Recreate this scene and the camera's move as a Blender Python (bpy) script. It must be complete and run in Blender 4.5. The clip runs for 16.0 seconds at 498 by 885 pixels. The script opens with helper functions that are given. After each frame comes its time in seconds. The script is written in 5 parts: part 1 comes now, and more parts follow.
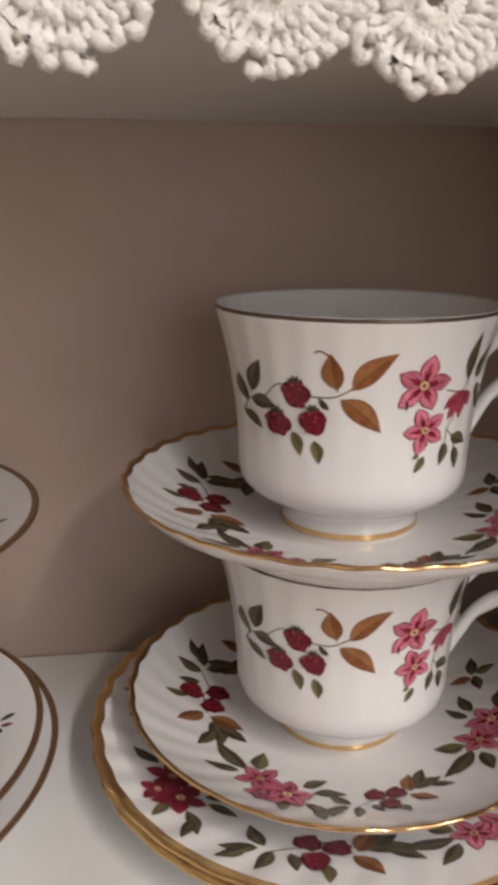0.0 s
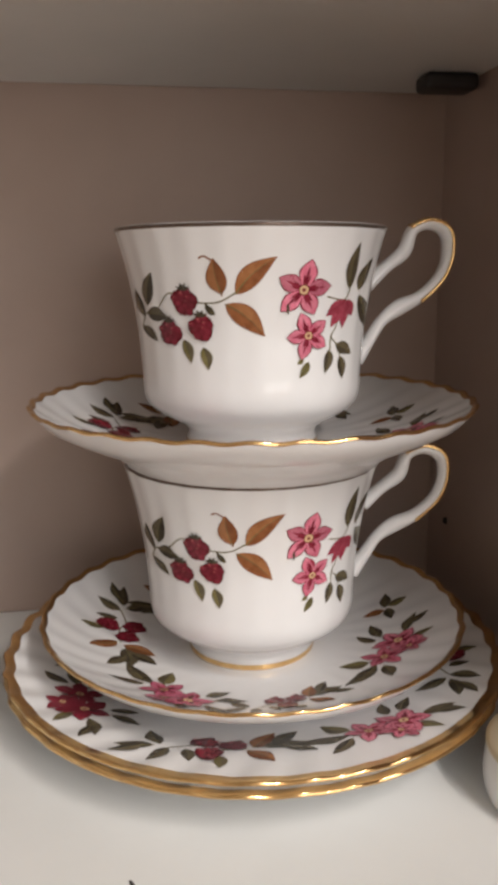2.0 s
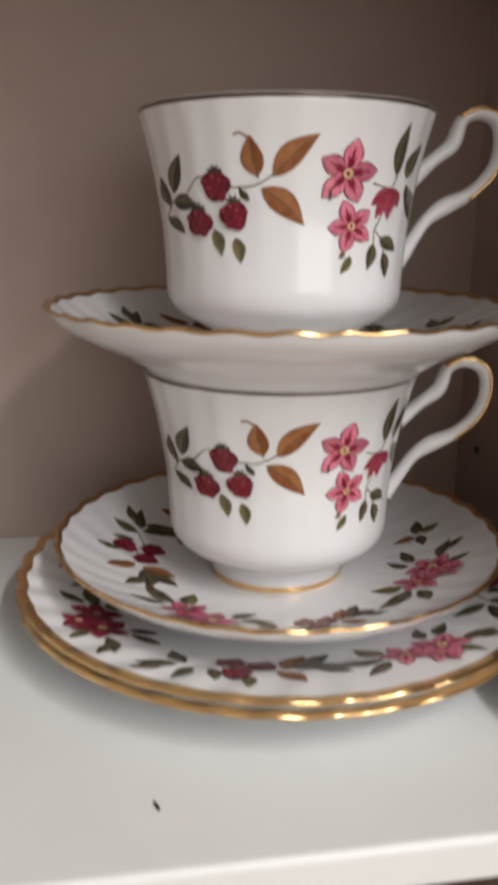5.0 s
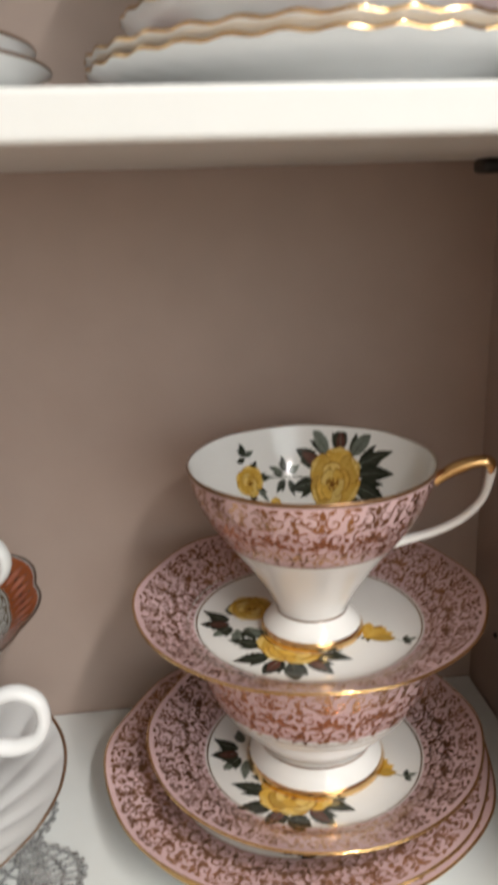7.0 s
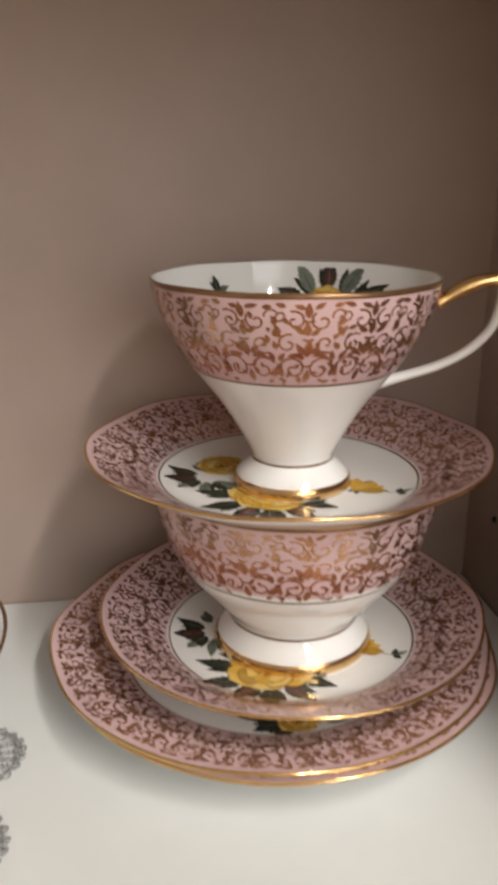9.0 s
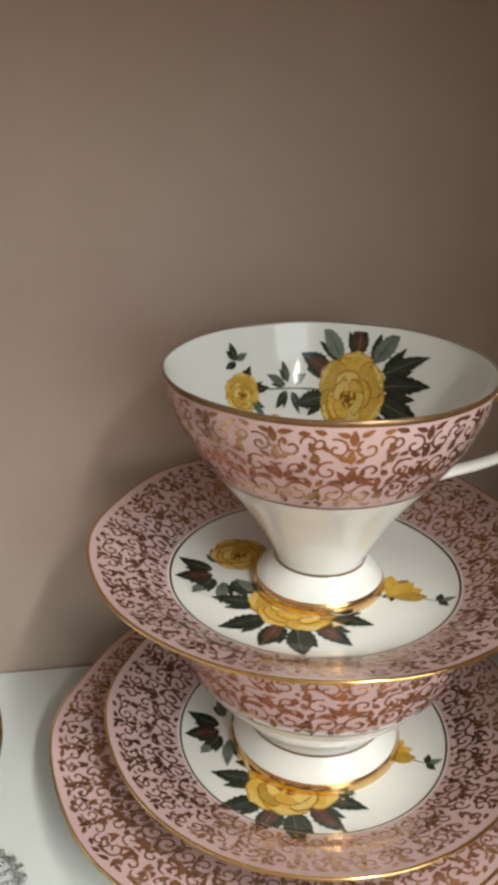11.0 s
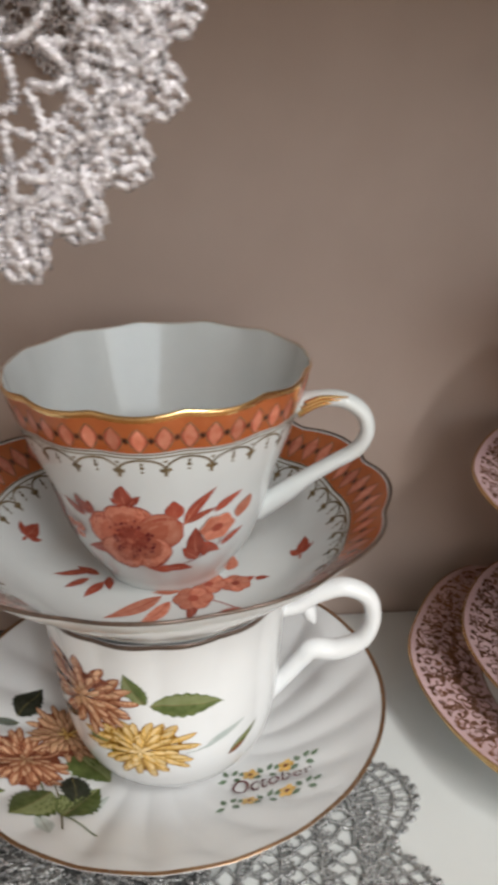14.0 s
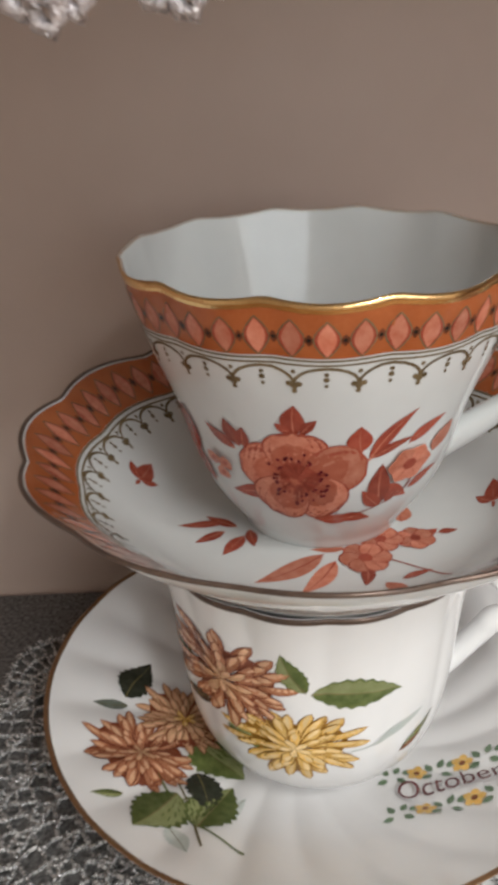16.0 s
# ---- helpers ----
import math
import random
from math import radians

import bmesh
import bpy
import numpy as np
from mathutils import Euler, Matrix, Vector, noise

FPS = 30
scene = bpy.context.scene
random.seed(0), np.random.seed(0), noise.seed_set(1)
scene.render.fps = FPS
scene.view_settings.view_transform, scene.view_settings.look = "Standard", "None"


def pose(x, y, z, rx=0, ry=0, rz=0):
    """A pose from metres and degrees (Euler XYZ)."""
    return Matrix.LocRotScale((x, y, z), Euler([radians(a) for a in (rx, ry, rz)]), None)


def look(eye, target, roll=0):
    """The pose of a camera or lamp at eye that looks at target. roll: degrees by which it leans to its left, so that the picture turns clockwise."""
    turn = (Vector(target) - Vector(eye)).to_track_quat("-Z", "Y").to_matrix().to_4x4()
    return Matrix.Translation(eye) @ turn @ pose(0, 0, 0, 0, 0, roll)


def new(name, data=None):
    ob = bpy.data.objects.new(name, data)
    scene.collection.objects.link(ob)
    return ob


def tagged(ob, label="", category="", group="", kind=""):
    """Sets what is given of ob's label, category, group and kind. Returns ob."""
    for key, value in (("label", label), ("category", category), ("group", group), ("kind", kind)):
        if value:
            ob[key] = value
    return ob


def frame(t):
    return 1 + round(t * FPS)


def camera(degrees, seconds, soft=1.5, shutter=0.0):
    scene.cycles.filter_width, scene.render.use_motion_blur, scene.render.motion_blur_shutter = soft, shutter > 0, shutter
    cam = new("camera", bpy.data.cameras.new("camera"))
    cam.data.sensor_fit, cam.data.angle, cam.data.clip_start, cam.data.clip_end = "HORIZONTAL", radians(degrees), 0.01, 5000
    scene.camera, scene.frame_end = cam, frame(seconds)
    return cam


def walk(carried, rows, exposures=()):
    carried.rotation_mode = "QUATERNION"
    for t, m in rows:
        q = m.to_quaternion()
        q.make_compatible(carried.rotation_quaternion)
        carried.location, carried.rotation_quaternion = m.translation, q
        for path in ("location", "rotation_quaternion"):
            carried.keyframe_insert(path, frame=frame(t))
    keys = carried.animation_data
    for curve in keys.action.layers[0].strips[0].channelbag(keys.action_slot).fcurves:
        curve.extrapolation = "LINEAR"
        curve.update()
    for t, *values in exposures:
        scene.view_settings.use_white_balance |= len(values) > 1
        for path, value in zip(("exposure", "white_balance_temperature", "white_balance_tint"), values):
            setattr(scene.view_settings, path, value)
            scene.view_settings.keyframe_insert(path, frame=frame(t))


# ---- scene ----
cam = camera(34.40, 16.0, soft=4.6, shutter=0.5)
# seconds, place in metres, turn in degrees
PATH = [
    (0.0, -0.0028, -0.0123, 1.4541, 74.12, -0.27, -8.11),
    (0.5, 0.0076, -0.0214, 1.4422, 75.97, -0.33, -8.56),
    (1.0, 0.0188, -0.0276, 1.4300, 76.87, 0.51, -9.17),
    (1.5, 0.0210, -0.0340, 1.4248, 77.57, 0.59, -9.40),
    (2.0, 0.0199, -0.0352, 1.4182, 77.65, 0.36, -9.29),
    (2.5, 0.0179, -0.0293, 1.4161, 76.84, 0.54, -9.48),
    (3.0, 0.0135, 0.0005, 1.4365, 75.29, -0.36, -9.02),
    (3.2, 0.0133, 0.0077, 1.4441, 74.91, -0.70, -8.91),
    (5.5, 0.0145, -0.0402, 1.3690, 74.42, -0.19, -8.74),
    (6.0, 0.0070, -0.0630, 1.3293, 73.89, 0.58, -8.40),
    (6.5, 0.0020, -0.0757, 1.2887, 73.63, 1.35, -7.65),
    (7.0, -0.0031, -0.0716, 1.2528, 72.72, 1.68, -6.87),
    (7.5, -0.0052, -0.0712, 1.2240, 71.94, 1.69, -6.80),
    (8.0, 0.0010, -0.0720, 1.2055, 71.96, 1.23, -7.37),
    (8.5, 0.0031, -0.0685, 1.1796, 72.08, 0.69, -7.95),
    (9.0, 0.0005, -0.0468, 1.1838, 71.72, 0.07, -7.94),
    (9.5, -0.0026, -0.0087, 1.2093, 68.94, -1.07, -6.72),
    (9.7, -0.0029, 0.0017, 1.2155, 68.43, -1.11, -6.69),
    (11.8, -0.0066, 0.0039, 1.2221, 65.64, -0.22, -9.70),
    (12.0, -0.0159, 0.0062, 1.2238, 65.05, -0.12, -9.61),
    (12.5, -0.0427, 0.0022, 1.2356, 65.80, 0.88, -8.31),
    (13.0, -0.0689, -0.0016, 1.2328, 66.55, 1.13, -6.42),
    (13.5, -0.0911, -0.0134, 1.2274, 66.49, 0.89, -4.51),
    (14.0, -0.1111, -0.0140, 1.2169, 66.93, 0.83, -3.39),
    (14.5, -0.1285, -0.0045, 1.2164, 67.19, 0.73, -2.00),
    (15.0, -0.1434, 0.0054, 1.2162, 67.39, 1.03, -0.64),
    (15.5, -0.1479, 0.0163, 1.1957, 65.92, 1.70, -0.39),
    (16.0, -0.1442, 0.0362, 1.1859, 63.89, 2.21, -1.17),
]
walk(cam, [(t, pose(x, y, z, rx, ry, rz)) for t, x, y, z, rx, ry, rz in PATH],
     exposures=[(0.0, -0.62, 7000, 15), (1.5, -0.30, 6950, 15), (2.5, -0.40, 6900, 13), (3.0, -0.32, 6950, 16), (5.5, -0.42, 6500, 11), (6.5, -0.25, 6650, 10), (7.0, -0.14, 6650, 8), (7.5, -0.05, 6800, 11),
                (9.0, -0.14, 6850, 10), (9.5, -0.08, 6950, 9), (12.0, 0.05, 6250, -3), (12.5, 0.21, 6200, -1), (13.0, 0.14, 6300, 1), (13.5, 0.02, 6400, 4), (14.5, -0.27, 6450, 9), (16.0, -0.23, 6550, 9)])

# ---------------------------------------------------------------- world and lamps
world = bpy.data.worlds.new("world")
scene.world = world
world.use_nodes = True
sky = world.node_tree.nodes.new("ShaderNodeTexSky")
sky.sky_type, sky.sun_disc = "NISHITA", False
sky.sun_elevation, sky.sun_rotation = radians(38), radians(200)
world.node_tree.links.new(sky.outputs[0], world.node_tree.nodes["Background"].inputs[0])
world.node_tree.nodes["Background"].inputs[1].default_value = 0.10


def area_lamp(name, m, sx, sy, power, colour):
    data = bpy.data.lights.new(name, "AREA")
    data.shape, data.size, data.size_y, data.energy, data.color = "RECTANGLE", sx, sy, power, colour
    ob = new(name, data)
    ob.matrix_world = m
    return ob


# broad soft fill added from the front right, and the tube lamp under the ceiling
area_lamp("front_fill_light", look((0.96, -1.93, 1.55), (0.0, 0.2, 1.15)), 1.68, 1.45, 25.0, (0.985, 1.0, 0.99))
area_lamp("tube_light", pose(0.52, -1.15, 2.345), 0.045, 1.30, 39.0, (1.0, 0.985, 0.965))


# ---------------------------------------------------------------- materials
def material(name, base, rough=0.5, metal=0.0, second=None, scale=40.0, contrast=0.5, bump=0.0, bump_scale=300.0,
             island=0.0, coat=0.0, detail=3.0, rough_var=0.0, spec=0.5):
    """Principled surface; second colour by a noise of two sizes, small relief, and a change from piece to piece."""
    m = bpy.data.materials.new(name)
    m.use_nodes = True
    nt = m.node_tree
    n, l = nt.nodes, nt.links
    b = n["Principled BSDF"]
    b.inputs["Roughness"].default_value, b.inputs["Metallic"].default_value = rough, metal
    b.inputs["Coat Weight"].default_value, b.inputs["Coat Roughness"].default_value = coat, 0.06
    b.inputs["Specular IOR Level"].default_value = spec
    co = n.new("ShaderNodeTexCoord")
    base = (*base, 1)
    b.inputs["Base Color"].default_value = base
    if second is not None:
        n1, n2 = n.new("ShaderNodeTexNoise"), n.new("ShaderNodeTexNoise")
        n1.inputs["Scale"].default_value, n1.inputs["Detail"].default_value = scale, detail
        n2.inputs["Scale"].default_value, n2.inputs["Detail"].default_value = scale * 7.3, 2.0
        l.new(co.outputs["Object"], n1.inputs["Vector"])
        l.new(co.outputs["Object"], n2.inputs["Vector"])
        mix = n.new("ShaderNodeMath")
        mix.operation = "MULTIPLY_ADD"
        l.new(n2.outputs["Fac"], mix.inputs[0])
        mix.inputs[1].default_value = 0.35
        l.new(n1.outputs["Fac"], mix.inputs[2])
        ramp = n.new("ShaderNodeMapRange")
        ramp.inputs["From Min"].default_value, ramp.inputs["From Max"].default_value = 0.675 - contrast / 2, 0.675 + contrast / 2
        l.new(mix.outputs[0], ramp.inputs["Value"])
        c = n.new("ShaderNodeMix")
        c.data_type = "RGBA"
        l.new(ramp.outputs["Result"], c.inputs["Factor"])
        c.inputs["A"].default_value, c.inputs["B"].default_value = base, (*second, 1)
        out = c.outputs["Result"]
        if island:
            g = n.new("ShaderNodeNewGeometry")
            hsv = n.new("ShaderNodeHueSaturation")
            r = n.new("ShaderNodeMapRange")
            r.inputs["To Min"].default_value, r.inputs["To Max"].default_value = 1 - island, 1 + island
            l.new(g.outputs["Random Per Island"], r.inputs["Value"])
            l.new(r.outputs["Result"], hsv.inputs["Value"])
            l.new(out, hsv.inputs["Color"])
            out = hsv.outputs["Color"]
        l.new(out, b.inputs["Base Color"])
        if rough_var:
            rr = n.new("ShaderNodeMapRange")
            rr.inputs["To Min"].default_value, rr.inputs["To Max"].default_value = max(0.02, rough - rough_var), rough + rough_var
            l.new(n1.outputs["Fac"], rr.inputs["Value"])
            l.new(rr.outputs["Result"], b.inputs["Roughness"])
    if bump:
        nb = n.new("ShaderNodeTexNoise")
        nb.inputs["Scale"].default_value, nb.inputs["Detail"].default_value = bump_scale, 4.0
        l.new(co.outputs["Object"], nb.inputs["Vector"])
        bp = n.new("ShaderNodeBump")
        bp.inputs["Strength"].default_value, bp.inputs["Distance"].default_value = bump, 0.0006
        l.new(nb.outputs["Fac"], bp.inputs["Height"])
        l.new(bp.outputs["Normal"], b.inputs["Normal"])
    return m


SHELF = material("white_shelf_paint", (0.69, 0.705, 0.695), 0.42, second=(0.75, 0.76, 0.75), scale=9, bump=0.10, bump_scale=220, rough_var=0.1)
# Even taupe well below SHELF: part of the cabinet's shade is in this colour.
PANEL = material("shaded_panel_paint", (0.390, 0.297, 0.254), 0.62, second=(0.450, 0.350, 0.302), scale=6, bump=0.16, bump_scale=260)
WALL = material("room_wall_paint", (0.68, 0.63, 0.58), 0.8, second=(0.72, 0.67, 0.62), scale=3, bump=0.1)
CEILING = material("ceiling_paint", (0.74, 0.72, 0.68), 0.85, second=(0.78, 0.76, 0.72), scale=3)
OAK = material("floor_oak", (0.26, 0.15, 0.08), 0.45, second=(0.36, 0.22, 0.12), scale=4, bump=0.1)
CHINA = material("bone_china", (0.77, 0.772, 0.778), 0.10, second=(0.81, 0.812, 0.818), scale=25, coat=0.08, bump=0.02, bump_scale=90)
CHINA_GREY = material("grey_white_china", (0.63, 0.65, 0.65), 0.09, second=(0.68, 0.70, 0.70), scale=25, coat=0.06, bump=0.02, bump_scale=90)
CREAM = material("cream_china", (0.84, 0.83, 0.81), 0.07, second=(0.875, 0.865, 0.85), scale=25, coat=0.1, bump=0.02, bump_scale=90)
GOLD = material("gilding", (0.92, 0.66, 0.33), 0.15, 1.0, second=(0.76, 0.47, 0.20), scale=260, contrast=0.7, bump=0.12, bump_scale=700, rough_var=0.08)
GOLD_DARK = material("worn_gilding", (0.34, 0.20, 0.10), 0.28, 0.75, second=(0.22, 0.12, 0.065), scale=300, contrast=0.7)
SCROLL = material("scroll_gilding", (0.70, 0.42, 0.25), 0.20, 0.92, second=(0.46, 0.24, 0.15), scale=120, contrast=0.5)
PLATINUM = material("dark_metal_line", (0.10, 0.072, 0.06), 0.3, 0.5, second=(0.16, 0.11, 0.085), scale=300)
BLACK = material("black_plastic", (0.012, 0.011, 0.011), 0.45, second=(0.02, 0.018, 0.018), scale=200)
HOLE = material("dark_pin_hole", (0.02, 0.016, 0.013), 0.7, second=(0.03, 0.025, 0.02), scale=400)
WAX = material("cream_wax", (0.52, 0.44, 0.30), 0.55, second=(0.58, 0.50, 0.36), scale=60)
SILVER = material("silver_lurex", (0.40, 0.375, 0.39), 0.28, 0.55, second=(0.86, 0.82, 0.85), scale=520, contrast=0.5, bump=0.9, bump_scale=1800, rough_var=0.12)
SILVER_FLAT = material("grey_lurex", (0.17, 0.17, 0.17), 0.27, 0.65, second=(0.66, 0.66, 0.66), scale=1100, contrast=0.6, bump=0.8, bump_scale=2200, rough_var=0.12)
CLOTH = material("glitter_cloth", (0.045, 0.044, 0.043), 0.4, 0.5, second=(0.24, 0.24, 0.24), scale=700, contrast=0.35, bump=1.0, bump_scale=1600, rough_var=0.2)
COTTON = material("white_cotton", (0.70, 0.68, 0.66), 0.9, second=(0.84, 0.82, 0.80), scale=500, bump=0.7, bump_scale=1500)


# ---------------------------------------------------------------- mesh helpers
def mesh_of(name, bm, *mats):
    me = bpy.data.meshes.new(name)
    bm.normal_update()
    bm.to_mesh(me)
    bm.free()
    for m in mats:
        me.materials.append(m)
    return me


def part(name, bm, mats, parent, label="", m=None):
    """Links a bmesh as one mesh object under a thing or a part."""
    mats = mats if isinstance(mats, (list, tuple)) else [mats]
    ob = new(name, mesh_of(name, bm, *mats))
    ob.parent = parent
    if m is not None:
        ob.matrix_basis = m
    return tagged(ob, label)


def thing(name, m, label, category, group="", kind=""):
    ob = new(name)
    ob.empty_display_size = 0.02
    ob.matrix_basis = m
    return tagged(ob, label, category, group, kind)


def box(bm, x0, x1, y0, y1, z0, z1, bevel=0.0):
    vs = [bm.verts.new(p) for p in ((x0, y0, z0), (x1, y0, z0), (x1, y1, z0), (x0, y1, z0), (x0, y0, z1), (x1, y0, z1), (x1, y1, z1), (x0, y1, z1))]
    fs = [bm.faces.new([vs[i] for i in f]) for f in ((3, 2, 1, 0), (4, 5, 6, 7), (0, 1, 5, 4), (1, 2, 6, 5), (2, 3, 7, 6), (3, 0, 4, 7))]
    if bevel:
        bmesh.ops.bevel(bm, geom=list({e for f in fs for e in f.edges}), offset=bevel, segments=3, affect="EDGES", profile=0.5)
    return bm


def boxed(x0, x1, y0, y1, z0, z1, bevel=0.0):
    return box(bmesh.new(), x0, x1, y0, y1, z0, z1, bevel)


def curve_through(pts, n):
    """Catmull-Rom curve through points, n steps a span."""
    p = [Vector(q) for q in pts]
    out = []
    for i in range(len(p) - 1):
        a, b, c, d = p[max(i - 1, 0)], p[i], p[i + 1], p[min(i + 2, len(p) - 1)]
        for k in range(n):
            t = k / n
            out.append(0.5 * (2 * b + (c - a) * t + (2 * a - 5 * b + 4 * c - d) * t * t + (3 * b - a - 3 * c + d) * t ** 3))
    out.append(p[-1])
    return out


def still(r, z, th):
    return r, z


def lathe(prof, seg=96, deform=still, lift=0.0):
    """Turns a profile of (r, z) round the z axis. deform(r, z, angle) gives flutes and scallops; lift moves it out along its normal."""
    bm = bmesh.new()
    pr = [Vector(p) for p in prof]
    if lift:
        q = []
        for i, p in enumerate(pr):
            d = (pr[min(i + 1, len(pr) - 1)] - pr[max(i - 1, 0)]).normalized()
            q.append(p + Vector((d.y, -d.x)) * lift)
        pr = q
    rings = []
    for r, z in pr:
        if r < 1e-6:
            rings.append([bm.verts.new((0, 0, deform(0, z, 0)[1]))])
            continue
        ring = []
        for k in range(seg):
            th = 2 * math.pi * k / seg
            r1, z1 = deform(r, z, th)
            ring.append(bm.verts.new((r1 * math.cos(th), r1 * math.sin(th), z1)))
        rings.append(ring)
    for a, b in zip(rings, rings[1:]):
        for k in range(seg):
            j = (k + 1) % seg
            if len(a) == 1 and len(b) == 1:
                continue
            f = (a[0], b[j], b[k]) if len(a) == 1 else (a[k], a[j], b[0]) if len(b) == 1 else (a[k], a[j], b[j], b[k])
            bm.faces.new(f).smooth = True
    bmesh.ops.recalc_face_normals(bm, faces=bm.faces)
    return bm


def sweep(pts, sizes, seg=12, up=Vector((0, 1, 0)), n=6):
    """A tube along points; sizes are (half width across up-plane, half width along up) at each point."""
    line = curve_through(pts, n)
    sz = curve_through([(a, b, 0) for a, b in sizes], n)
    bm = bmesh.new()
    rings = []
    for i, p in enumerate(line):
        d = (line[min(i + 1, len(line) - 1)] - line[max(i - 1, 0)]).normalized()
        s = d.cross(up).normalized()
        u = s.cross(d).normalized()
        rings.append([bm.verts.new(p + s * sz[i].x * math.cos(a) + u * sz[i].y * math.sin(a)) for a in [2 * math.pi * k / seg for k in range(seg)]])
    for a, b in zip(rings, rings[1:]):
        for k in range(seg):
            bm.faces.new((a[k], a[(k + 1) % seg], b[(k + 1) % seg], b[k])).smooth = True
    bm.faces.new(rings[0][::-1])
    bm.faces.new(rings[-1])
    bmesh.ops.recalc_face_normals(bm, faces=bm.faces)
    return bm


def lerp(prof, x, axis=0):
    """Value of a profile's other coordinate where its axis coordinate is x."""
    o = 1 - axis
    for a, b in zip(prof, prof[1:]):
        if a[axis] <= x <= b[axis]:
            f = (x - a[axis]) / max(b[axis] - a[axis], 1e-9)
            return a[o] + (b[o] - a[o]) * f
    return prof[-1][o] if x > prof[-1][axis] else prof[0][o]


def mm(pts):
    return [(a / 1000, b / 1000) for a, b in pts]


def smooth_prof(pts, n=4):
    return [(max(v.x, 0.0), v.y) for v in curve_through([(a, b, 0) for a, b in mm(pts)], n)]


class Print:
    """A transfer print laid on china: flat shapes drawn in millimetres (u to the right, v up or away) and carried onto a surface by put(u, v, lift)."""

    def __init__(self, put):
        self.put, self.v, self.f, self.m, self.layer = put, [], [], [], 0

    def grid(self, rows, mat):
        lift = 0.00011 + 0.0000045 * self.layer
        self.layer += 1
        w = len(rows[0])
        o = len(self.v)
        for row in rows:
            self.v += [self.put(u, v, lift) for u, v in row]
        for i in range(len(rows) - 1):
            for j in range(w - 1):
                a = o + i * w + j
                self.f.append((a, a + 1, a + w + 1, a + w))
                self.m.append(mat)

    def leaf(self, u, v, ang, length, width, mat, bend=0.0, teeth=0, blunt=0.8, vein=None, n=9, full=1.0):
        """A pointed leaf or petal from its base at (u, v)."""
        a = radians(ang)
        rows, mid = [], []
        n = max(n, int(length / 1.3))
        across = (-1, -0.5, 0, 0.5, 1) if width < 4 else (-1, -0.75, -0.5, -0.25, 0, 0.25, 0.5, 0.75, 1)
        for i in range(n + 1):
            t = i / n
            w = width / 2 * max(math.sin(math.pi * t ** blunt), 0.0) ** full
            if teeth:
                w *= 1 + 0.09 * (1 if i % 2 else -1) * (0 < i < n)
            b = bend * length * math.sin(math.pi * t) * 0.5
            x = length * t
            rows.append([(u + x * math.cos(a) - (b + s * w) * math.sin(a), v + x * math.sin(a) + (b + s * w) * math.cos(a)) for s in across])
            mid.append((u + x * math.cos(a) - b * math.sin(a), v + x * math.sin(a) + b * math.cos(a)))
        self.grid(rows, mat)
        if vein is not None and mat in LIGHT_SIDE and width > 2.5:
            half = [row[len(row) // 2:] for row in rows]
            self.grid([[(m[0] + (q[0] - m[0]) * 0.86, m[1] + (q[1] - m[1]) * 0.86) for q in row] for m, row in zip(mid, half)], LIGHT_SIDE[mat])
        if vein is not None:
            self.line(mid[:-1], length * 0.022 + 0.08, vein, taper=True)

    def disc(self, u, v, r, mat, n=10, squash=1.0, ang=0.0, wobble=0.0):
        a0 = radians(ang)
        rows = []
        for k in range(n + 1):
            a = 2 * math.pi * k / n
            q = r * (1 + wobble * math.sin(3 * a + u))
            x, y = q * math.cos(a), q * squash * math.sin(a)
            rows.append([(u, v), (u + (x * math.cos(a0) - y * math.sin(a0)) * 0.55, v + (x * math.sin(a0) + y * math.cos(a0)) * 0.55),
                         (u + x * math.cos(a0) - y * math.sin(a0), v + x * math.sin(a0) + y * math.cos(a0))])
        self.grid(rows, mat)

    def line(self, pts, width, mat, taper=False):
        rows = []
        for i, p in enumerate(pts):
            a, b = pts[max(i - 1, 0)], pts[min(i + 1, len(pts) - 1)]
            dx, dy = b[0] - a[0], b[1] - a[1]
            d = math.hypot(dx, dy) or 1
            w = width / 2 * (1 - 0.75 * i / max(len(pts) - 1, 1) if taper else 1)
            rows.append([(p[0] - dy / d * w, p[1] + dx / d * w), (p[0] + dy / d * w, p[1] - dx / d * w)])
        self.grid(rows, mat)

    def stem(self, pts, width, mat):
        self.line([(q.x, q.y) for q in curve_through([(a, b, 0) for a, b in pts], 5)], width, mat)

    def scroll(self, u, v, r, turns, ang, width, mat, hand=1, n=14):
        """A curl that winds in from radius r."""
        pts = []
        for i in range(n + 1):
            t = i / n
            a = radians(ang) + hand * turns * 2 * math.pi * t
            q = r * (1 - 0.85 * t)
            pts.append((u + q * math.cos(a), v + q * math.sin(a)))
        self.line(pts, width, mat)

    def build(self, name, mats, parent, label=""):
        me = bpy.data.meshes.new(name)
        me.from_pydata([tuple(p) for p in self.v], [], self.f)
        for m in mats:
            me.materials.append(m)
        me.polygons.foreach_set("material_index", self.m)
        me.polygons.foreach_set("use_smooth", [True] * len(self.f))
        me.update()
        ob = new(name, me)
        ob.parent = parent
        return tagged(ob, label)


def on_dish(top, deform=still):
    """Carries (u, v) in mm, seen from above, onto a dish's upper surface."""
    def put(u, v, lift):
        x, y = u / 1000, v / 1000
        r, th = math.hypot(x, y), math.atan2(y, x)
        z = lerp(top, r)
        s = (lerp(top, r + 0.001) - lerp(top, max(r - 0.001, 0))) / 0.002
        k = 1 / math.hypot(1, s)
        r1, z1 = deform(r, z, th)
        r1 -= s * k * lift
        return r1 * math.cos(th), r1 * math.sin(th), z1 + k * lift
    return put


